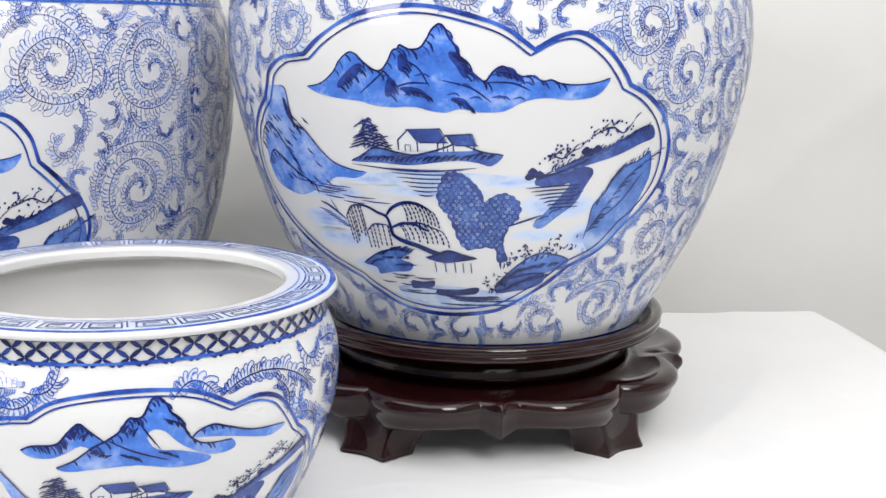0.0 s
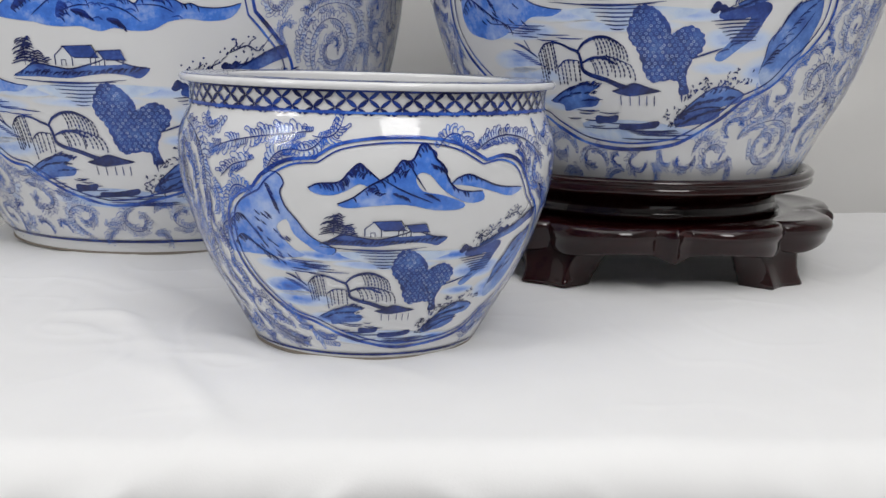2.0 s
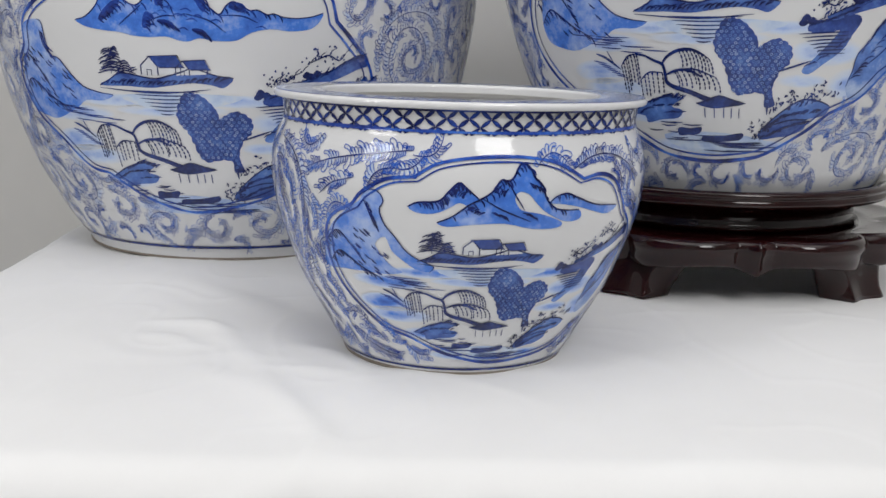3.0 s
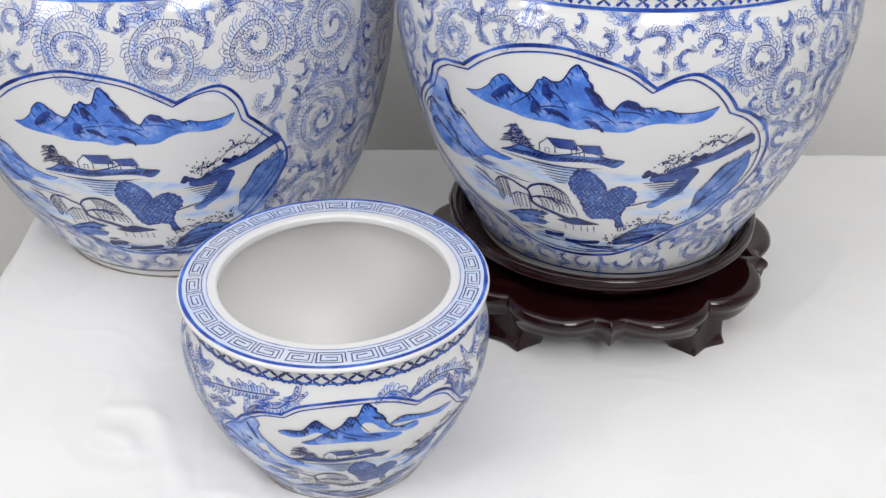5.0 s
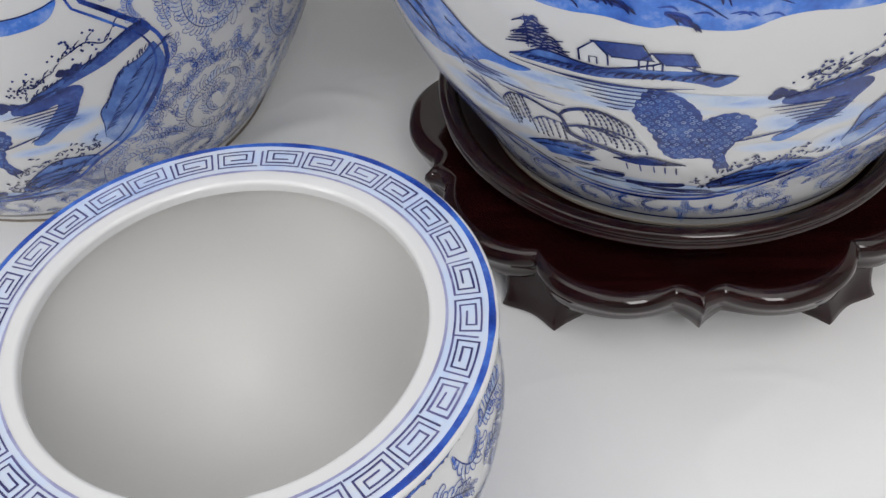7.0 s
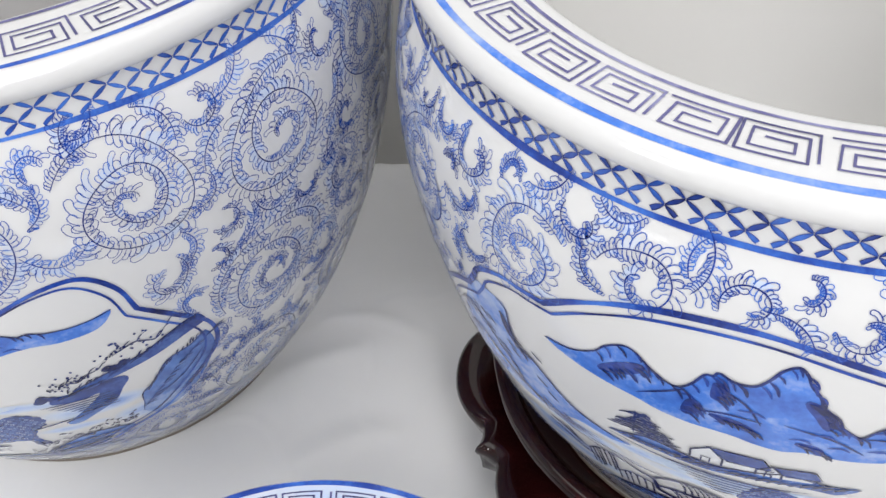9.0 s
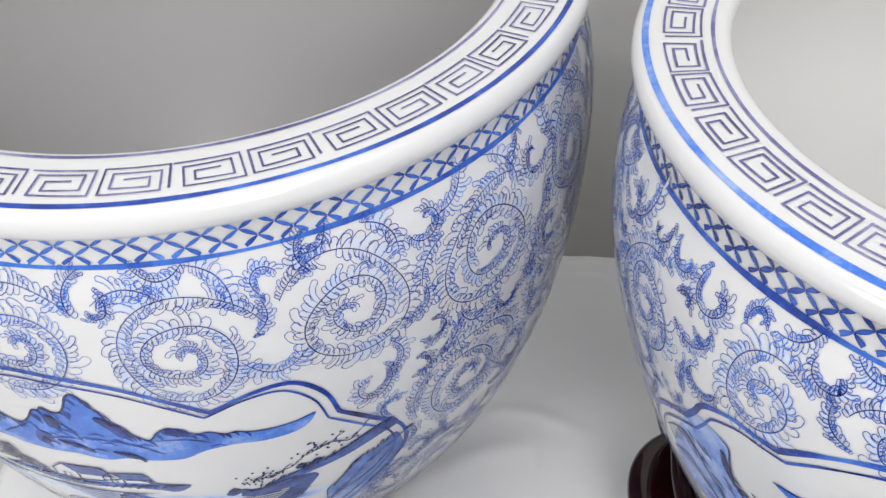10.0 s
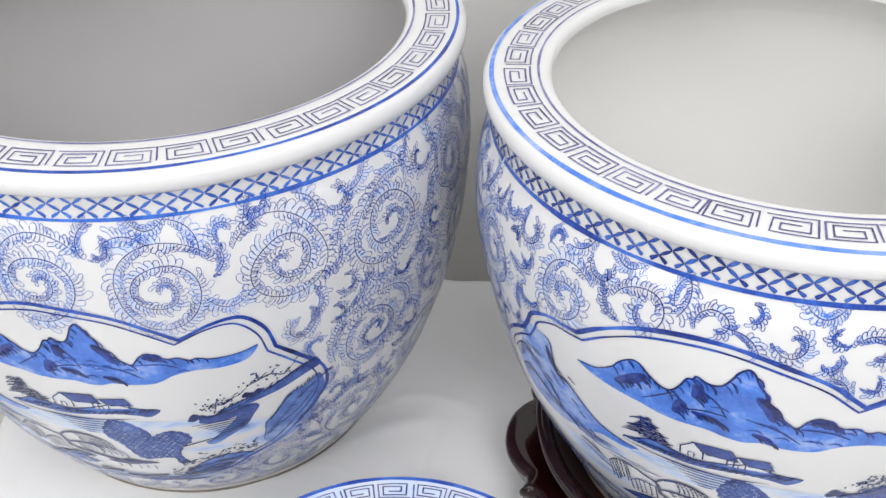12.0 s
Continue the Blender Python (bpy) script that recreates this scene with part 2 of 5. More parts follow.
def build_cloth():
    """One sheet over the table: nearly flat on top, with creases, falling in folds over its edges."""
    cx, cy, hx, hy = (TX0 + TX1) / 2, (TY0 + TY1) / 2, (TX1 - TX0) / 2, (TY1 - TY0) / 2
    fall = 0.5

    def steps(half):
        a = list(np.arange(-half - fall, -half - 0.20, 0.03)) + list(np.arange(-half - 0.20, -half - 0.03, 0.006)) + list(np.linspace(-half - 0.03, -half + 0.03, 16))
        b = list(np.linspace(-half + 0.03, half - 0.03, int(half / 0.0019)))[1:-1]
        return a + b + [-q for q in reversed(a)]

    us, vs = steps(hx), steps(hy)
    verts = []
    for v in vs:
        for u in us:
            x, zx = drape(u, hx)
            y, zy = drape(v, hy)
            z = zx + zy
            px, py = cx + x, cy + y
            hang = min(1.0, max(0.0, -z / 0.06))
            if zy < 0:
                fold = 0.004 * math.sin(px * 15 + 1.2 * math.sin(px * 6)) + 0.010 * noise.noise((px * 7, z * 9, 4.0)) + 0.005 * noise.noise((px * 15 + 5 * z, z * 17, 9.0))
                fold += 0.008 * max(0.0, 1 - abs(noise.noise((px * 5 - 4 * z, z * 6 + 2 * px, 15.0))) - 0.88) / 0.12
                for (fx, slope, at, deep, wide) in ((-0.185, 1.05, 0.0, 0.040, 0.012), (-0.090, 0.75, -0.02, 0.028, 0.008), (-0.02, -1.3, -0.03, 0.020, 0.010), (0.16, -0.6, -0.03, 0.026, 0.014), (0.28, 1.2, -0.02, 0.026, 0.016), (-0.36, 0.6, -0.01, 0.024, 0.016)):
                    fold += 0.34 * deep * math.exp(-((px - fx - slope * (z - at)) / wide) ** 2) * min(1.0, -z / 0.02)
                for (fx, slope, deep, wide) in ((-0.176, 1.05, 0.010, 0.0045), (-0.094, 0.80, 0.008, 0.0040), (-0.235, 0.9, 0.006, 0.0060), (0.02, -1.1, 0.005, 0.0060)):
                    fold += deep * math.exp(-abs((px - fx - slope * z) / wide)) * min(1.0, -z / 0.02)
                py += hang * (fold + 0.012) + 0.05 * min(1, -zy / 0.5) * hang if v > 0 else hang * (0.16 * (-zy) - fold)
            if zx < 0:
                fold = 0.012 * math.sin(py * 19 + 0.6)
                px += (1 if u > 0 else -1) * hang * (fold + 0.012)
            px, py = px * math.cos(TABLE_TURN) - py * math.sin(TABLE_TURN), px * math.sin(TABLE_TURN) + py * math.cos(TABLE_TURN)
            n = 0.0022 * noise.noise((px * 5, py * 5, 0.3)) + 0.0011 * noise.noise((px * 13 + 4, py * 11, 2.0))
            ridge = 1 - abs(noise.noise((px * 6 + 9, py * 4 + 2, 5.0)))
            n += 0.0010 * max(0.0, ridge - 0.90) / 0.10
            fine = 1 - abs(noise.noise((px * 11 - 3 * py, py * 9 + 5 * px, 8.0)))
            n += 0.0006 * max(0.0, fine - 0.93) / 0.07
            for (x0, y0, x1, y1, hgt, wid) in CREASES:
                ex, ey = x1 - x0, y1 - y0
                f = ((px - x0) * ex + (py - y0) * ey) / (ex * ex + ey * ey)
                if -0.3 < f < 1.3:
                    side = ((px - x0) * ey - (py - y0) * ex) / math.hypot(ex, ey) + 0.006 * math.sin(f * 3.0)
                    if abs(side) < 3 * wid:
                        fade = min(1.0, max(0.0, (f + 0.3) / 0.5)) * min(1.0, max(0.0, (1.3 - f) / 0.5))
                        n += 0.75 * hgt * fade * math.exp(-(side / wid) ** 2)
            verts.append((px, py, z + n - 0.003))
    w = len(us)
    faces = [(j * w + i, j * w + i + 1, (j + 1) * w + i + 1, (j + 1) * w + i) for j in range(len(vs) - 1) for i in range(w - 1)]
    ob = new("tablecloth", mesh_from("tablecloth", verts, faces, CLOTH))
    return tagged(ob, "white cotton cloth with soft creases, spread over a table", "tablecloth")


def build_backdrop():
    """A pale cloth hung behind the table, faintly creased."""
    y0 = 1.34
    xs, zs = np.linspace(-1.6, 1.6, 161), np.linspace(R_["z0"] + 0.01, 1.5, 121)
    verts = []
    for z in zs:
        for x in xs:
            y = y0 + 0.010 * noise.noise((x * 1.7, z * 1.1, 7)) + 0.005 * noise.noise((x * 4.5 + 2 * z, z * 3.5 - x, 1))
            y -= 0.004 * max(0.0, 1 - abs(noise.noise((x * 3 - z * 2, z * 3 + x, 11))) - 0.85) / 0.15
            verts.append((x, y, z))
    w = len(xs)
    faces = [(j * w + i, j * w + i + 1, (j + 1) * w + i + 1, (j + 1) * w + i) for j in range(len(zs) - 1) for i in range(w - 1)]
    ob = new("backdrop", mesh_from("backdrop", verts, faces, BACKCLOTH))
    return tagged(ob, "off-white cloth hung behind the table, faintly creased", "backdrop", kind="structure")


build_table()
build_cloth()
build_backdrop()

# ---- the fishbowl planters ----


class Shape:
    """The outline of a planter in metres: rows (z, r) of the outside, and the numbers of its rim."""

    def __init__(self, rows, height, lip, lip_low, opening, wall):
        dense = spline(rows, 12)
        self.z, self.r = dense[:, 0], dense[:, 1]
        self.height, self.lip, self.lip_low, self.opening, self.wall = height, lip, lip_low, opening, wall

    def radius(self, z):
        return np.interp(z, self.z, self.r)

    def place(self, a, z, off):
        """The point at the angle a (0 faces the front, to the right it grows) and height z, off metres proud of the glaze."""
        a, z = np.asarray(a, float), np.asarray(z, float)
        r = self.radius(z)
        slope = (self.radius(z + 0.001) - self.radius(z - 0.001)) / 0.002
        k = 1 / np.sqrt(1 + slope * slope)
        rr = r + off * k
        return np.stack([rr * np.sin(a), -rr * np.cos(a), z - off * k * slope], axis=-1)

    def outside(self):
        return [(r, z) for z, r in zip(self.z, self.r)]

    def rim(self):
        """The rounded, flat-topped lip, from under its outer edge over the top into the opening."""
        h, lo = self.height, self.lip_low
        t = h - lo
        neck = float(self.r[-1])
        pts = [(neck - 0.002, lo + 0.0005), (neck + 0.3 * (self.lip - neck), lo + 0.02 * t)]
        for k in range(9):
            a = -math.pi / 2 + math.pi * k / 8
            pts.append((self.lip - 0.42 * t + 0.42 * t * math.cos(a), lo + t / 2 + t / 2 * math.sin(a)))
        e = self.opening
        b = (0.36 if t > 0.01 else 0.5) * t
        for k in range(7):
            a = math.pi / 2 * k / 6
            pts.append((e + b - b * math.sin(a), h - b + b * math.cos(a)))
        pts.append((e, h - self.edge()))
        return pts

    def edge(self):
        """How deep the straight inner edge of the rim is."""
        t = self.height - self.lip_low
        return 0.5 * t if t > 0.01 else 1.3 * t

    def inside(self):
        e, w, t = self.opening, self.wall, self.height - self.lip_low
        pts = [(e, self.height - self.edge()), (e + 0.004, self.height - self.edge() - 0.0025)]
        widest = float(self.z[np.argmax(self.r)])
        for z in np.linspace(self.lip_low - 1.2 * t, widest, 18):
            pts.append((float(self.radius(z)) - w, z))
        r, z = pts[-1]
        deep = z - 0.010
        for k in range(1, 32):
            a = math.pi / 2 * k / 32
            pts.append((r * math.cos(a) ** 0.92, z - deep * math.sin(a)))
        pts.append((0.0008, 0.010))
        return pts

    def foot(self):
        r = float(self.r[0])
        return [(r, float(self.z[0])), (r - 0.003, float(self.z[0]) - 0.0), (r - 0.008, 0.0), (r - 0.011, 0.004), (0.001, 0.005)]


SMALL = Shape([(0.0015, 0.0773), (0.007, 0.0806), (0.024, 0.0902), (0.054, 0.1070), (0.084, 0.1192), (0.104, 0.1252), (0.122, 0.1281), (0.136, 0.1282), (0.147, 0.1262), (0.154, 0.1237), (0.1595, 0.1213), (0.164, 0.1205), (0.1717, 0.1210), (0.1762, 0.1216)],
              0.1802, 0.1277, 0.1754, 0.0950, 0.007)
MEDIUM = Shape([(0.002, 0.1354), (0.008, 0.1378), (0.021, 0.1447), (0.053, 0.1613), (0.090, 0.1809), (0.133, 0.1974), (0.179, 0.2106), (0.215, 0.2178), (0.240, 0.2202), (0.262, 0.2198), (0.278, 0.2177), (0.288, 0.2148), (0.295, 0.2118), (0.301, 0.2098), (0.309, 0.2094), (0.319, 0.2098)],
               0.3342, 0.2167, 0.3177, 0.1695, 0.010)
LARGE = Shape([(0.002, 0.1603), (0.009, 0.1637), (0.020, 0.1724), (0.045, 0.1880), (0.085, 0.2086), (0.135, 0.2271), (0.170, 0.2367), (0.225, 0.2468), (0.272, 0.2508), (0.301, 0.2508), (0.320, 0.2488), (0.3325, 0.2461), (0.3405, 0.2431), (0.3465, 0.2407), (0.3535, 0.2391), (0.3665, 0.2395)],
              0.3830, 0.2481, 0.3650, 0.1985, 0.011)


# The painted landscape: brush outlines in units of its panel (-1 to 1 across and up).
RIDGE = [(-0.537, 0.506), (-0.473, 0.531), (-0.411, 0.602), (-0.381, 0.67), (-0.339, 0.721), (-0.308, 0.712), (-0.276, 0.664), (-0.235, 0.619),
    (-0.204, 0.617), (-0.166, 0.668), (-0.135, 0.734), (-0.108, 0.744), (-0.092, 0.767), (-0.062, 0.742), (-0.029, 0.75), (-0.007, 0.802),
    (0.009, 0.859), (0.032, 0.892), (0.052, 0.867), (0.067, 0.813), (0.089, 0.766), (0.104, 0.702), (0.134, 0.639), (0.164, 0.588),
    (0.197, 0.556), (0.226, 0.616), (0.257, 0.645), (0.287, 0.62), (0.327, 0.586), (0.361, 0.589), (0.402, 0.558), (0.432, 0.565),
    (0.474, 0.542), (0.538, 0.536), (0.602, 0.549), (0.656, 0.576)]
RANGE_FOOT = [(0.632, 0.499), (0.586, 0.456), (0.5, 0.443), (0.416, 0.456), (0.336, 0.432), (0.267, 0.374), (0.176, 0.368), (0.105, 0.386),
    (0.054, 0.363), (0.002, 0.371), (-0.055, 0.395), (-0.151, 0.39), (-0.237, 0.398), (-0.299, 0.422), (-0.38, 0.434), (-0.479, 0.458)]
CLIFF = [(-0.728, 0.493), (-0.693, 0.52), (-0.666, 0.49), (-0.662, 0.39), (-0.647, 0.265), (-0.6, 0.234), (-0.563, 0.166), (-0.528, 0.097), (-0.478,
    0.03), (-0.395, -0.007), (-0.315, -0.022), (-0.377, -0.067), (-0.482, -0.071), (-0.546, -0.13), (-0.629, -0.225), (-0.73, -0.212), (-0.816,
    -0.165), (-0.844, -0.045), (-0.821, 0.113), (-0.786, 0.249), (-0.758, 0.363)]
ISLAND = [(-0.401, 0.048), (-0.339, 0.095), (-0.295, 0.135), (-0.245, 0.14), (-0.174, 0.118), (-0.106, 0.106), (-0.037, 0.129), (0.029, 0.161),
    (0.073, 0.188), (0.115, 0.166), (0.178, 0.133), (0.259, 0.115), (0.212, 0.043), (0.157, 0.062), (0.071, 0.076), (-0.018, 0.06), (-0.11, 0.039),
    (-0.181, 0.039), (-0.255, 0.046)]
TREE = [(-0, -0.065), (0.025, -0.009), (0.07, -0.002), (0.113, -0.032), (0.153, -0.092), (0.176, -0.146), (0.184, -0.198), (0.209, -0.167), (0.26,
    -0.136), (0.307, -0.161), (0.338, -0.217), (0.331, -0.301), (0.298, -0.351), (0.274, -0.43), (0.278, -0.511), (0.301, -0.593), (0.25, -0.606),
    (0.236, -0.516), (0.184, -0.501), (0.106, -0.517), (0.068, -0.459), (0.047, -0.362), (0.025, -0.286), (-0.004, -0.239), (-0.019, -0.158)]
ROCKS = [(-0.472, -0.671), (-0.366, -0.587), (-0.259, -0.541), (-0.178, -0.554), (-0.238, -0.617), (-0.181, -0.642), (-0.205, -0.701), (-0.301,
    -0.717), (-0.387, -0.745), (-0.4, -0.696)]
ROOF = [(-0.105, -0.59), (-0.054, -0.568), (0.012, -0.533), (0.083, -0.56), (0.152, -0.585), (0.062, -0.611), (-0.023, -0.623)]
DECK = [(-0.068, -0.832), (0.034, -0.827), (0.151, -0.801), (0.144, -0.85), (0.03, -0.871), (-0.066, -0.872)]
STEP = [(-0.207, -0.771), (-0.142, -0.775), (-0.078, -0.763), (-0.091, -0.813), (-0.158, -0.826), (-0.209, -0.829)]
SHORE = [(0.241, -0.798), (0.3, -0.7), (0.376, -0.606), (0.452, -0.549), (0.553, -0.567), (0.61, -0.601), (0.588, -0.667), (0.497, -0.696), (0.5,
    -0.762), (0.43, -0.812), (0.34, -0.832), (0.264, -0.846)]
SLOPE_A = [(0.9, 0.289), (0.851, 0.278), (0.779, 0.222), (0.722, 0.171), (0.641, 0.129), (0.552, 0.072), (0.477, 0.02), (0.514, -0.006), (0.627,
    0.048), (0.746, 0.099), (0.856, 0.171), (0.922, 0.21)]
SLOPE_B = [(0.624, 0.033), (0.534, 0.03), (0.468, -0.005), (0.412, -0.011), (0.398, -0.08), (0.488, -0.093), (0.55, -0.072), (0.508, -0.167), (0.446,
    -0.275), (0.404, -0.348), (0.444, -0.372), (0.511, -0.297), (0.587, -0.204), (0.622, -0.094), (0.65, -0.011)]
BLUFF = [(0.918, 0.123), (0.863, 0.062), (0.786, 0.024), (0.75, -0.047), (0.724, -0.138), (0.675, -0.229), (0.671, -0.345), (0.661, -0.456), (0.707,
    -0.551), (0.76, -0.536), (0.842, -0.443), (0.896, -0.298), (0.933, -0.139), (0.947, -0.027)]
WILLOW_TRUNK = [(0.022, -0.585), (-0.058, -0.552), (-0.137, -0.508), (-0.212, -0.477), (-0.253, -0.442), (-0.259, -0.396), (-0.272, -0.319), (-0.316,
    -0.29), (-0.362, -0.258), (-0.411, -0.246)]
WILLOW_LIMB = [(-0.277, -0.316), (-0.243, -0.257), (-0.187, -0.216), (-0.125, -0.212), (-0.063, -0.252)]
WILLOW_TWIG = [(-0.258, -0.391), (-0.199, -0.356), (-0.14, -0.357), (-0.076, -0.4)]
TWIG_1 = [(0.443, 0.074), (0.47, 0.102), (0.505, 0.091), (0.541, 0.136), (0.578, 0.159)]
TWIG_2 = [(0.617, 0.228), (0.661, 0.261), (0.706, 0.284), (0.761, 0.247), (0.803, 0.326)]
DARKS = [(-0.397, 0.509), (-0.286, 0.649), (-0.095, 0.712), (-0.092, 0.611), (-0.153, 0.569), (-0.179, 0.455), (0.068, 0.727), (0.13, 0.574), (-0.098,
    0.506), (-0.003, 0.451), (0.074, 0.447), (0.139, 0.387), (0.236, 0.616), (0.307, 0.579), (-0.704, 0.441), (-0.649, 0.24)]
S_RIDGE_A = [(-0.438, 0.54), (-0.388, 0.579), (-0.291, 0.598), (-0.241, 0.689), (-0.198, 0.754), (-0.162, 0.707), (-0.103, 0.619)]
S_FOOT_A = [(-0.072, 0.597), (-0.134, 0.548), (-0.195, 0.587), (-0.252, 0.531), (-0.316, 0.487), (-0.394, 0.488)]
S_RIDGE_B = [(-0.299, 0.412), (-0.226, 0.471), (-0.152, 0.57), (-0.091, 0.629), (-0.042, 0.69), (-0.006, 0.78), (0.025, 0.777), (0.052, 0.799),
    (0.082, 0.897), (0.108, 0.919), (0.141, 0.87), (0.16, 0.799), (0.198, 0.736), (0.225, 0.619), (0.273, 0.54), (0.332, 0.516), (0.417, 0.513)]
S_FOOT_B = [(0.434, 0.432), (0.346, 0.412), (0.242, 0.489), (0.182, 0.569), (0.132, 0.664), (0.083, 0.683), (0.064, 0.623), (0.101, 0.528), (0.2,
    0.491), (0.319, 0.414), (0.301, 0.362), (0.166, 0.361), (0.022, 0.413), (-0.135, 0.4), (-0.251, 0.378)]
S_RANGE_C = [(0.242, 0.585), (0.274, 0.635), (0.335, 0.66), (0.404, 0.617), (0.526, 0.545), (0.7, 0.515), (0.662, 0.46), (0.59, 0.451), (0.433,
    0.526), (0.327, 0.565)]
S_CLIFF = [(-0.996, -0.094), (-0.929, 0.184), (-0.845, 0.353), (-0.745, 0.486), (-0.687, 0.555), (-0.663, 0.62), (-0.625, 0.659), (-0.582, 0.642),
    (-0.558, 0.57), (-0.579, 0.491), (-0.562, 0.383), (-0.535, 0.315), (-0.501, 0.246), (-0.463, 0.152), (-0.408, 0.079), (-0.318, 0.012), (-0.338,
    -0.047), (-0.415, -0.025), (-0.471, 0.039), (-0.531, 0.126), (-0.56, 0.252), (-0.619, 0.181), (-0.592, 0.075), (-0.539, -0.019), (-0.487, -0.068),
    (-0.583, -0.101), (-0.727, -0.099), (-0.852, -0.104)]

# The quatrefoil border, arc by arc from cusp to cusp, clockwise from the upper left.
MEDIUM_BORDER = [
    [(-0.578, 0.724), (-0.48, 0.84), (-0.345, 0.95), (-0.19, 1.006), (-0.04, 1.01), (0.12, 0.955), (0.254, 0.88), (0.364, 0.756)],
    [(0.364, 0.756), (0.469, 0.843), (0.558, 0.851), (0.656, 0.751), (0.724, 0.632), (0.76, 0.546)],
    [(0.76, 0.546), (0.862, 0.467), (0.96, 0.327), (1.02, 0.139), (1.018, -0.089), (0.941, -0.276), (0.87, -0.366)],
    [(0.87, -0.366), (0.768, -0.538), (0.616, -0.649)],
    [(0.616, -0.649), (0.5, -0.791), (0.325, -0.94), (0.196, -0.994), (-0.043, -1.02), (-0.287, -0.978), (-0.451, -0.869), (-0.524, -0.793)],
    [(-0.524, -0.793), (-0.75, -0.66), (-0.93, -0.50), (-1.06, -0.32), (-1.12, -0.10), (-1.08, 0.151), (-0.98, 0.318), (-0.88, 0.43)],
    [(-0.88, 0.43), (-0.845, 0.52), (-0.81, 0.617), (-0.722, 0.695), (-0.644, 0.712), (-0.578, 0.724)],
]
LARGE_BORDER = [
    [(-0.56, 0.74), (-0.45, 0.86), (-0.303, 0.965), (-0.135, 1.03), (0.009, 1.013), (0.169, 0.952), (0.299, 0.842), (0.39, 0.746)],
    [(0.39, 0.746), (0.512, 0.833), (0.62, 0.84), (0.70, 0.71), (0.735, 0.53)],
    [(0.735, 0.53), (0.828, 0.379), (0.932, 0.183), (0.955, -0.013), (0.905, -0.19), (0.83, -0.36)],
    [(0.83, -0.36), (0.74, -0.52), (0.60, -0.64)],
    [(0.60, -0.64), (0.46, -0.80), (0.213, -0.902), (0.039, -0.94), (-0.099, -0.921), (-0.295, -0.822), (-0.49, -0.641)],
    [(-0.49, -0.641), (-0.622, -0.594), (-0.774, -0.382), (-0.919, -0.194), (-0.97, 0.05), (-0.95, 0.22)],
    [(-0.95, 0.22), (-0.88, 0.33), (-0.85, 0.5), (-0.774, 0.61), (-0.66, 0.70), (-0.56, 0.74)],
]
# how far the far mountains are drawn out sideways on each of the two large pots
SPREAD = (-0.537, -0.339, -0.20, -0.092, 0.032, 0.30, 0.656)
MEDIUM_SPREAD = (-0.565, -0.358, -0.215, -0.14, 0.01, 0.29, 0.668)
LARGE_SPREAD = (-0.48, -0.295, -0.15, -0.065, 0.041, 0.31, 0.668)


SMALL_BORDER = [
    [(-0.408, 0.790), (-0.292, 0.908), (-0.092, 0.966), (0.118, 0.967), (0.285, 0.913), (0.432, 0.779)],
    [(0.432, 0.779), (0.552, 0.807), (0.662, 0.742), (0.745, 0.572), (0.80, 0.440)],
    [(0.80, 0.440), (0.90, 0.31), (0.985, 0.12), (1.01, -0.15), (0.97, -0.42), (0.88, -0.60), (0.78, -0.70)],
    [(0.78, -0.70), (0.628, -0.890), (0.293, -0.970), (0.010, -0.975), (-0.295, -0.869), (-0.515, -0.724)],
    [(-0.515, -0.724), (-0.695, -0.629), (-0.867, -0.356), (-0.940, -0.084), (-0.922, 0.225), (-0.858, 0.394), (-0.728, 0.519)],
    [(-0.728, 0.519), (-0.667, 0.636), (-0.547, 0.756), (-0.408, 0.790)],
]


def closed(points, n=4):
    """A smooth closed outline through the points."""
    p = list(points)
    c = spline([p[-1]] + p + [p[0], p[1]], n)
    return c[n:-n - 1]


def clip(poly, axis, at, keep_above):
    out = []
    for k in range(len(poly)):
        a, b = poly[k - 1], poly[k]
        ina, inb = (a[axis] >= at) == keep_above, (b[axis] >= at) == keep_above
        if ina != inb:
            f = (at - a[axis]) / (b[axis] - a[axis])
            out.append((a[0] + f * (b[0] - a[0]), a[1] + f * (b[1] - a[1])))
        if inb:
            out.append(b)
    return out


